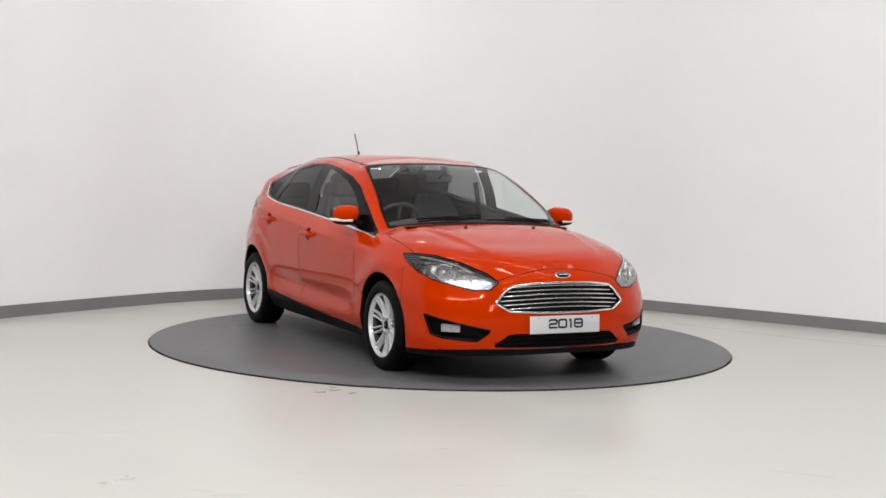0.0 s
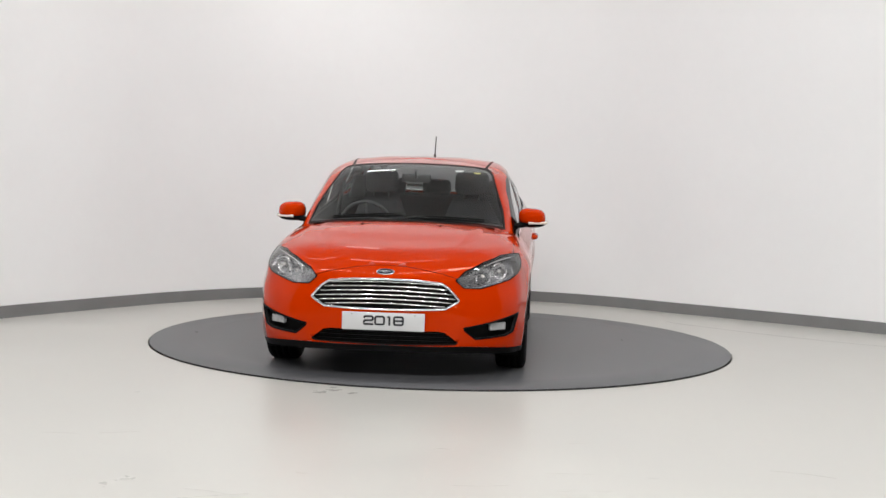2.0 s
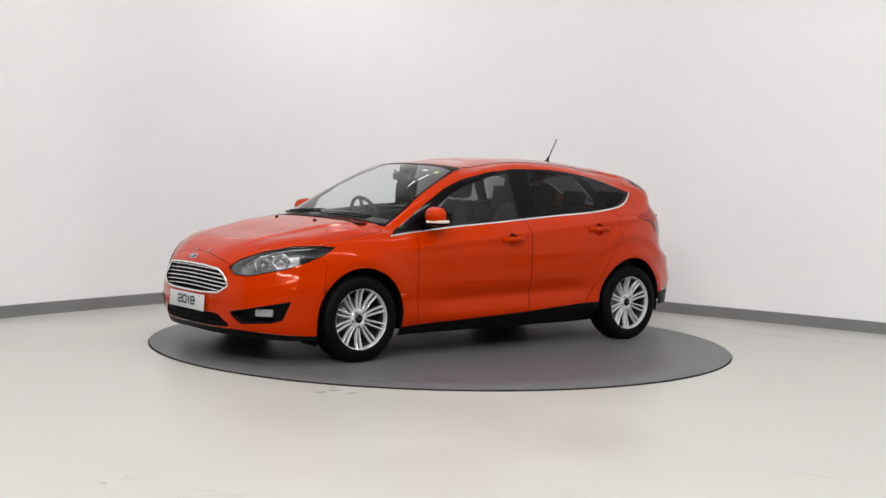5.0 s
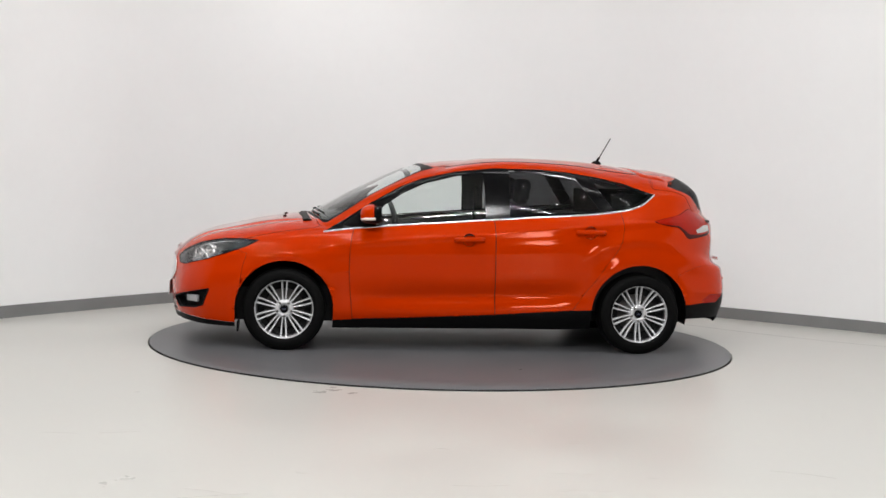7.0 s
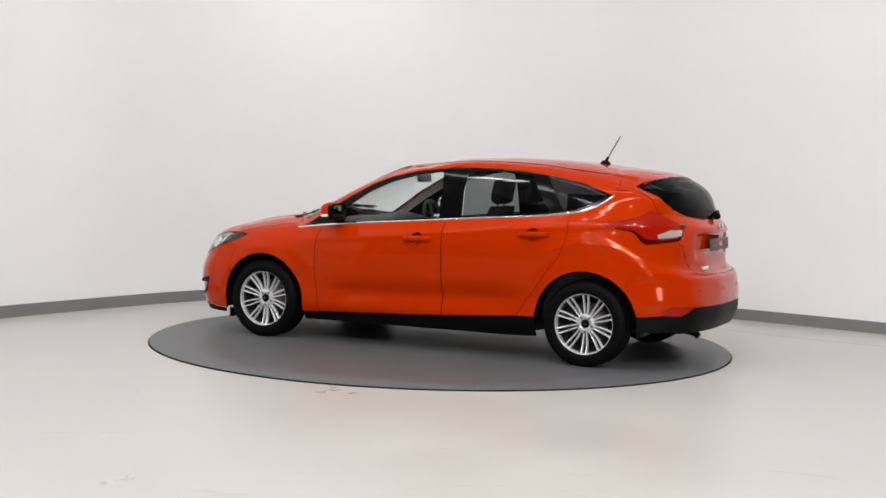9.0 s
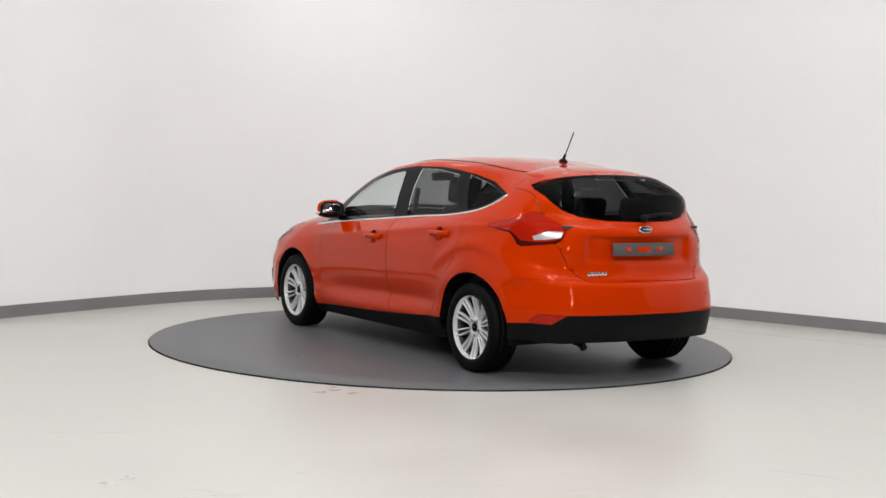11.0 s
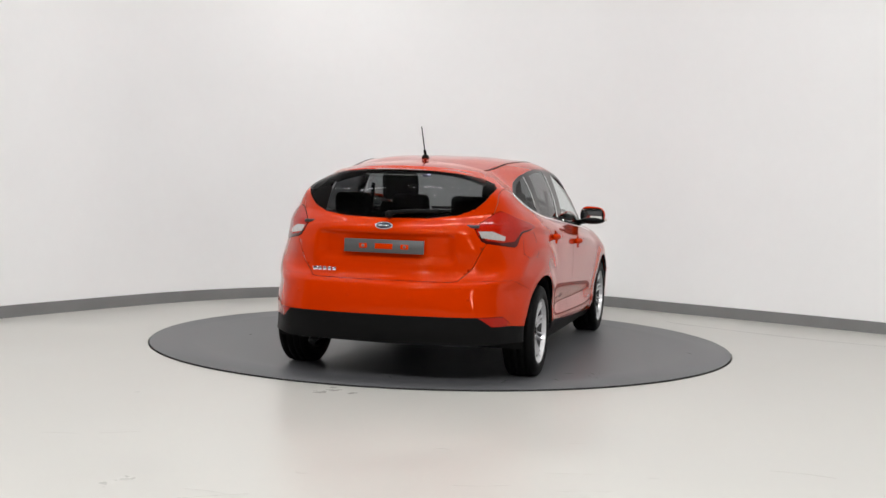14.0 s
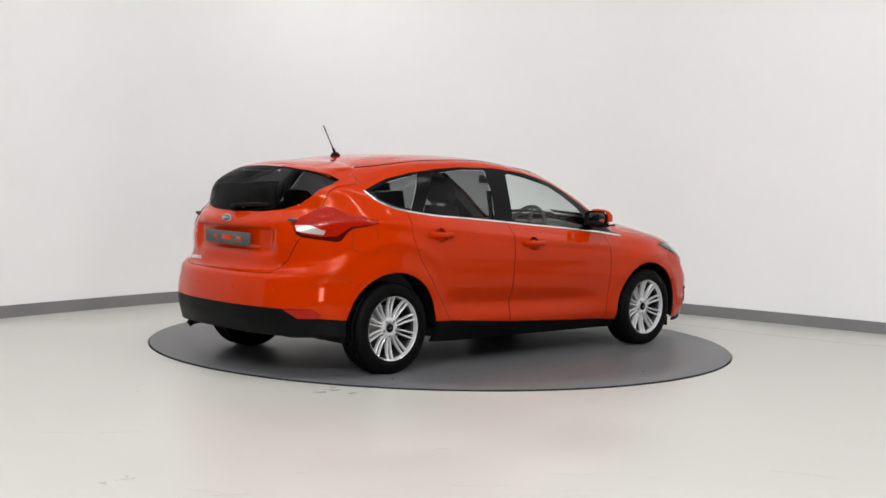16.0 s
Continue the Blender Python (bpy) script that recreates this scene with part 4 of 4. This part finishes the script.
# the step between bumper and tailgate
MID = [tuple((a + b) / 2 for a, b in zip(p, q)) for p, q in zip(LOW[3], LOW[4])]
MID[10:] = [(-1.775, .790, .665), (-1.990, .635, .646), (-2.090, .36, .638), (-2.118, 0, .638)]
LOW.insert(4, MID)
HIGH = [
    LOW[-1],
    [(.74, 0, 1.205), (.72, .30, 1.20), (.70, .48, 1.19), (.68, .58, 1.175), (.66, .66, 1.16), (.47, .725, 1.165), (.2, .735, 1.18), (-.30, .737, 1.20),
     (-.88, .727, 1.215), (-1.34, .676, 1.215), (-1.72, .625, 1.200), (-1.84, .47, 1.21), (-1.885, .26, 1.205), (-1.90, 0, 1.20)],
    [(.30, 0, 1.388), (.29, .28, 1.382), (.27, .44, 1.372), (.24, .53, 1.36), (.20, .575, 1.348), (.06, .61, 1.365), (-.08, .625, 1.378), (-.3, .628, 1.386),
     (-.85, .608, 1.365), (-1.28, .558, 1.315), (-1.61, .530, 1.288), (-1.71, .40, 1.315), (-1.735, .22, 1.335), (-1.745, 0, 1.342)],
    [(.17, 0, 1.406), (.16, .18, 1.403), (.13, .30, 1.397), (.09, .36, 1.395), (.04, .38, 1.397), (-.03, .39, 1.408), (-.15, .40, 1.424), (-.35, .40, 1.434),
     (-.8, .39, 1.427), (-1.15, .37, 1.399), (-1.42, .33, 1.366), (-1.55, .26, 1.364), (-1.59, .14, 1.368), (-1.60, 0, 1.370)],
    [(.05, 0, 1.418), (.04, 0, 1.419), (.02, 0, 1.420), (-.02, 0, 1.423), (-.08, 0, 1.426), (-.15, 0, 1.440), (-.25, 0, 1.446), (-.4, 0, 1.451),
     (-.75, 0, 1.449), (-1.1, 0, 1.428), (-1.3, 0, 1.407), (-1.4, 0, 1.390), (-1.43, 0, 1.388), (-1.45, 0, 1.386)],
]


def ease(a, b, x):
    t = min(1.0, max(0.0, (x - a) / (b - a)))
    return t * t * (3 - 2 * t)


def sculpt(x, y, z):
    """Wheel-arch flares, the door crease and hollow, the raised middle of the bonnet."""
    if y > 0.6 and z < 1.0:
        for ax in (AXLE, -AXLE):
            d = math.hypot(x - ax, z - HUB)
            y += 0.012 * math.exp(-((d - 0.40) / 0.06) ** 2)
            if ax < 0:
                # rounded haunch over the rear wheel
                y += 0.009 * math.exp(-((d - 0.56) / 0.035) ** 2) * ease(0.62, 0.78, z) * ease(0.98, 0.9, z)
        line = 0.795 + (0.85 - x) * 0.088
        along = ease(1.2, 0.7, x) * ease(-1.75, -1.3, x)
        y += 0.013 * max(0.0, 1 - abs(z - line) / 0.045) * along
        low = 0.40 + 0.03 * (0.5 - x)
        y -= 0.020 * math.exp(-((z - low) / 0.06) ** 2) * ease(0.85, 0.5, x) * ease(-0.95, -0.6, x)
    if x < -1.9 and y < 0.5:
        # hollow for the plate
        x += 0.030 * ease(0.46, 0.40, y) * ease(0.76, 0.80, z) * ease(0.95, 0.932, z)
    if x > 1.0 and z > 0.70:
        edge = 0.40 + (2.05 - x) * 0.20
        z += 0.012 * ease(edge + 0.035, edge - 0.03, y) * ease(2.13, 1.9, x) * ease(1.1, 1.3, x)
    return x, y, z


def half_shell(rings, sub_u, sub_v):
    dense = [spline(r, sub_u, mirror_ends=True) for r in rings]
    bm = bmesh.new()
    cols = []
    for i in range(len(dense[0])):
        col = spline([d[i] for d in dense], sub_v)
        end = i in (0, len(dense[0]) - 1)
        cols.append([bm.verts.new((q[0], 0.0 if end else q[1], q[2])) for q in (sculpt(*p) for p in col)])
    for a, b in zip(cols, cols[1:]):
        for k in range(len(a) - 1):
            bm.faces.new((a[k], b[k], b[k + 1], a[k + 1]))
    bmesh.ops.remove_doubles(bm, verts=bm.verts[:], dist=1e-5)
    bmesh.ops.recalc_face_normals(bm, faces=bm.faces[:])
    c = sum((f.normal.y * f.calc_area() for f in bm.faces), 0.0)
    if c < 0:
        bmesh.ops.reverse_faces(bm, faces=bm.faces[:])
    return bm


def oval(cx, cz, r, a0=0, a1=360, n=48, sx=1.0):
    return [(cx + sx * r * math.cos(radians(a0 + (a1 - a0) * k / n)), cz + r * math.sin(radians(a0 + (a1 - a0) * k / n))) for k in range(n)]


def flat_points(pts, view):
    return [(view[0].dot(Vector(p)), view[1].dot(Vector(p))) for p in pts]


def both(name, bm, mat, parent, label="", gap=0.0, depth=0.012):
    """A side piece and its mirror image as two parts."""
    other = mirrored(bm)
    obs = []
    for b in (bm, other):
        if gap:
            rim(b, gap, depth)
        obs.append(part(name, b, mat, parent, label))
    return obs


DLO = [(1.05, .868), (.82, .897), (.486, .928), (.07, .959), (-.224, .983), (-.56, 1.009), (-.983, 1.041), (-1.13, 1.060), (-1.26, 1.085), (-1.36, 1.125), (-1.455, 1.195),
       (-1.215, 1.276), (-1.0, 1.320), (-.78, 1.349), (-.57, 1.366), (-.22, 1.366), (.07, 1.334), (.324, 1.276), (.49, 1.209), (.70, 1.089), (.905, .955)]


def build_body(car):
    lo, hi = half_shell(LOW, 12, 9), half_shell(HIGH, 12, 9)
    # wheel openings
    for ax in (AXLE, -AXLE):
        arch = ARCHES[ax]
        cut(lo, oval(ax, HUB, arch, 0, 180, 40) + [(ax - arch + .006, 0.0), (ax + arch - .006, 0.0)], SIDE, lambda c: c.y > 0.5).free()
    # windscreen with its black surround
    ws_out = [(-.01, .970), (.30, .968), (.52, .950), (.66, .930), (.712, .932), (.688, 1.06), (.637, 1.19), (.588, 1.312), (.562, 1.348), (.53, 1.362), (.44, 1.374), (.28, 1.384), (-.01, 1.391)]
    ws_in = [(-.01, .988), (.30, .986), (.50, .974), (.64, .956), (.692, .950), (.668, 1.06), (.622, 1.19), (.575, 1.305), (.55, 1.338), (.44, 1.362), (.28, 1.372), (-.01, 1.379)]
    surround = cut(hi, ws_out, FRONT, lambda c: c.x > 0.18)
    screen = cut(surround, ws_in, FRONT)
    part("windscreen_seal", mirrored(surround, True), PLASTIC, car, "black windscreen surround")
    ob = part("windscreen", mirrored(screen, True), GLASS, car, "clear windscreen glass")
    # side windows
    band = cut(hi, DLO, SIDE, lambda c: c.y > 0.3)
    band2 = cut(lo, DLO, SIDE, lambda c: c.y > 0.5)
    band = join(band, band2)
    bmesh.ops.remove_doubles(band, verts=band.verts[:], dist=1e-4)
    front = cut(band, [(.665, .926), (.07, .975), (-.150, .994), (-.143, 1.20), (-.128, 1.318), (-.10, 1.326), (.07, 1.298), (.30, 1.240), (.46, 1.165), (.60, 1.072), (.66, 1.01), (.672, .95)], SIDE)
    rear = cut(band, [(-.335, 1.010), (-.95, 1.057), (-1.02, 1.062), (-.93, 1.18), (-.83, 1.315), (-.57, 1.347), (-.33, 1.349), (-.325, 1.2)], SIDE)
    quarter = cut(band, [(-1.12, 1.080), (-1.24, 1.102), (-1.33, 1.139), (-1.405, 1.192), (-1.215, 1.255), (-.95, 1.315), (-.99, 1.26), (-1.06, 1.16)], SIDE)
    both("window_frame", band, GLOSS, car, "gloss black window frame and pillars")
    panes = [ob]
    panes += both("front_door_glass", evened(pushed(front, -.004)), GLASS, car, "clear front door glass")
    panes += both("rear_door_glass", evened(pushed(rear, -.004)), TINT, car, "dark tinted rear door glass")
    both("quarter_glass", pushed(quarter, -.004), TINT_DARK, car, "dark tinted quarter glass")
    for pane in panes:
        pane.visible_shadow = False
    # rear window
    rw = [(-.01, 1.040), (.28, 1.047), (.44, 1.070), (.53, 1.108), (.582, 1.160), (.613, 1.215), (.616, 1.236), (.590, 1.264), (.52, 1.294), (.40, 1.320), (.22, 1.337), (-.01, 1.342)]
    back = cut(hi, rw, FRONT, lambda c: c.x < -1.5)
    part("rear_window", mirrored(back, True), TINT_DARK, car, "dark tinted rear window")
    # head lamps
    hl = flat_points([(2.115, .44, .650), (2.107, .494, .604), (2.02, .57, .600), (1.86, .76, .652), (1.74, .82, .697), (1.62, .85, .752), (1.555, .85, .797), (1.665, .79, .803), (1.79, .715, .798), (1.945, .607, .760), (2.06, .49, .702)], CORNER_F)
    lamp = cut(lo, hl, CORNER_F, lambda c: c.x > 1.3 and c.y > 0.2)
    head_lamps(car, lamp)
    # bonnet: its front edge runs above the badge and meets the head lamps
    bonnet = cut(lo, [(2.3, -.01), (2.3, .47), (2.10, .475), (1.96, .615), (1.806, .722), (1.665, .790), (1.45, .787), (1.25, .782), (1.10, .768), (1.075, .735), (1.10, .65), (1.145, .5), (1.18, .3), (1.20, -.01)],
                 TOP, lambda c: c.z > 0.60)
    nose = cut(bonnet, [(-.02, .3), (-.02, .734), (.12, .729), (.224, .714), (.36, .689), (.44, .664), (.49, .650), (.49, .3)], FRONT, lambda c: c.x > 1.9)
    lo = join(lo, nose)
    bmesh.ops.remove_doubles(lo, verts=lo.verts[:], dist=1e-4)
    part("bonnet", rim(mirrored(bonnet, True)), [PAINT, DARK], car, "glossy red bonnet with raised middle")
    # grille, lower intake, fog lamp pockets
    grille = cut(lo, [(-.01, .652), (.20, .648), (.355, .632), (.405, .60), (.468, .530), (.462, .518), (.385, .472), (.2, .464), (-.01, .462)], FRONT, lambda c: c.x > 1.6)
    build_grille(car, mirrored(grille, True))
    intake = cut(lo, [(-.01, .330), (.34, .330), (.385, .322), (.468, .258), (.45, .243), (-.01, .236)], FRONT, lambda c: c.x > 1.6)
    build_intake(car, mirrored(intake, True))
    fp = flat_points([(1.85, .82, .436), (2.09, .465, .352), (2.09, .475, .338), (2.05, .54, .282), (1.94, .735, .297), (1.885, .785, .318)], CORNER_F)
    fog = cut(lo, fp, CORNER_F, lambda c: c.x > 1.5 and c.y > 0.2)
    fog_lamps(car, fog)
    # tail lamps
    tl = flat_points([(-1.927, .560, .984), (-1.885, .583, 1.018), (-1.825, .612, 1.050), (-1.73, .664, 1.094), (-1.70, .705, 1.080), (-1.63, .765, 1.045), (-1.455, .845, 1.001), (-1.46, .85, .990), (-1.55, .845, .972),
                      (-1.655, .825, .958), (-1.69, .82, .935), (-1.735, .812, .882), (-1.762, .803, .872), (-1.846, .73, .885), (-1.915, .640, .898), (-1.932, .612, .912), (-1.934, .585, .945)], CORNER_R)
    tail = cut(lo, tl, CORNER_R, lambda c: c.x < -1.2 and c.y > 0.2)
    tail2 = cut(hi, tl, CORNER_R, lambda c: c.x < -1.2 and c.y > 0.2)
    tail = join(tail, tail2)
    tail_lamps(car, tail)
    # black lower trims
    sill = cut(lo, [(.985, .0), (.985, .222), (.83, .231), (-.23, .281), (-.82, .322), (-.99, .33), (-.99, .0)], SIDE, lambda c: c.y > 0.5)
    both("sill", sill, PLASTIC, car, "black plastic sill")
    lip = cut(lo, [(1.5, .0), (1.5, .196), (1.69, .200), (1.9, .212), (2.1, .232), (2.35, .236), (2.35, .0)], SIDE, lambda c: c.x > 1.4)
    part("front_lip", mirrored(lip, True), PLASTIC, car, "black plastic front lip")
    skirt = cut(lo, [(-1.5, .0), (-1.5, .375), (-1.70, .372), (-1.85, .385), (-1.90, .445), (-2.3, .447), (-2.3, .0)], SIDE, lambda c: c.x < -1.4)
    refl = cut(skirt, flat_points([(-1.80, .83, .385), (-2.0, .72, .385), (-2.06, .64, .443), (-1.75, .84, .443)], CORNER_R), CORNER_R, lambda c: c.y > 0.2)
    refl2 = cut(lo, flat_points([(-1.86, .80, .40), (-2.06, .66, .40), (-2.06, .66, .447), (-1.93, .77, .447)], CORNER_R), CORNER_R, lambda c: c.y > 0.2 and c.z < .46)
    both("rear_reflector", join(refl, refl2), RED_LENS, car, "dark red reflector strip")
    part("rear_skirt", mirrored(skirt, True), PLASTIC, car, "black plastic lower rear bumper")
    # doors
    d1 = cut(lo, [(.826, .900), (.845, .83), (.856, .72), (.858, .585), (.846, .42), (.828, .234), (-.2275, .281), (-.214, 1.05), (.83, 1.05)], SIDE, lambda c: c.y > 0.5)
    d2 = cut(lo, [(-.2275, .281), (-.214, 1.05), (-.214, 1.1), (-1.165, 1.1), (-1.18, 1.0), (-1.187, .94), (-1.172, .85), (-1.13, .76), (-1.06, .67), (-.98, .55), (-.90, .45), (-.83, .345), (-.815, .322)],
             SIDE, lambda c: c.y > 0.5)
    cards, cups = [], []
    for d, spot in ((d1, HANDLES[0]), (d2, HANDLES[1])):
        cups.append(walled(cut(d, oval(*spot, .046, n=24), SIDE), Vector((0, -.026, 0))))
        cards.append(pushed(d.copy(), -.022))
    doors = both("front_door", d1, [PAINT, DARK], car, "glossy red front door", 0.003, .02) + both("rear_door", d2, [PAINT, DARK], car, "glossy red rear door", 0.003, .02)
    for card, cup, pair in zip(cards, cups, (doors[:2], doors[2:])):
        pair_of("handle_recess", cup, PAINT, pair, "round red handle recess")
        pair_of("door_card", card, TRIM_IN, pair, "dark grey inner door card")
    # tailgate, bumpers, wings
    gate_low = cut(lo, [(-.01, .656), (.43, .657), (.475, .663), (.505, .69), (.552, .74), (.622, .893), (.64, .93), (.65, 1.0), (.68, 1.2), (-.01, 1.2)], FRONT, lambda c: c.x < -1.75)
    gate_high = cut(hi, [(-.01, 1.0), (.62, 1.0), (.650, 1.15), (.645, 1.24), (.61, 1.300), (.52, 1.333), (.40, 1.345), (.2, 1.358), (-.01, 1.362)], FRONT, lambda c: c.x < -1.45)
    gate = join(gate_low, gate_high)
    bmesh.ops.remove_doubles(gate, verts=gate.verts[:], dist=1e-4)
    tailgate = part("tailgate", rim(mirrored(gate, True), .004), [PAINT, DARK], car, "glossy red tailgate")
    fb = cut(lo, [(1.40, .0), (1.66, .40), (1.63, .60), (1.60, .70), (1.70, .74), (2.4, .80), (2.4, .0)], SIDE, lambda c: c.x > 1.4)
    part("front_bumper", rim(mirrored(fb, True), 0.0015), [PAINT, DARK], car, "glossy red front bumper")
    rb = cut(lo, [(-1.45, .0), (-1.60, .50), (-1.62, .60), (-1.80, .668), (-2.4, .668), (-2.4, .0)], SIDE, lambda c: c.x < -1.4)
    part("rear_bumper", rim(mirrored(rb, True), 0.0015), [PAINT, DARK], car, "glossy red rear bumper")
    wing = cut(lo, [(.60, .1), (.60, .95), (.9, .95), (1.02, .88), (1.12, .95), (2.4, .95), (2.4, .1)], SIDE, lambda c: c.x > 0.55)
    both("front_wing", wing, [PAINT, DARK], car, "glossy red front wing", 0.0012)
    # what is left: quarter panels, pillars and roof
    lining = pushed(hi.copy(), -.02)
    part("headliner", mirrored(lining, True), LINING, car, "light grey roof lining and pillar trims")
    rest = join(lo, hi)
    bmesh.ops.remove_doubles(rest, verts=rest.verts[:], dist=1e-4)
    part("body_shell", mirrored(rest, True), PAINT, car, "glossy red roof, pillars and rear quarters")
    return doors, tailgate


def build_car():
    car = tagged(new("car"), "glossy orange-red five-door hatchback car standing on a turntable", "car")
    full_lo, full_hi = half_shell(LOW, 12, 9), half_shell(HIGH, 12, 9)
    tree = bvh(join(mirrored(full_lo, True), mirrored(full_hi, True)))
    doors, tailgate = build_body(car)
    build_underbody(car, tree)
    build_interior(car)
    build_trims(car, tree, doors, tailgate)
    for x in (AXLE, -AXLE):
        for s in (1, -1):
            yc = .785 if x > 0 else .775
            build_wheel("wheel", car, pose(x, s * yc, HUB, 0, 0, 0 if s > 0 else 180))
    return car


build_room()
table = build_turntable()
car = build_car()

# the car stands a little off the turntable's middle and turns with it
CAR_OFF = Vector((-0.1006, -0.1947, 0.0))
START, RATE = -62.810, -15.8742


def motions():
    times = [k * 0.25 for k in range(65)]
    turn = [pose(0, 0, 0, 0, 0, START + RATE * t) for t in times]
    walk(table, list(zip(times, turn)))
    walk(car, [(t, m @ Matrix.Translation(CAR_OFF)) for t, m in zip(times, turn)])


motions()
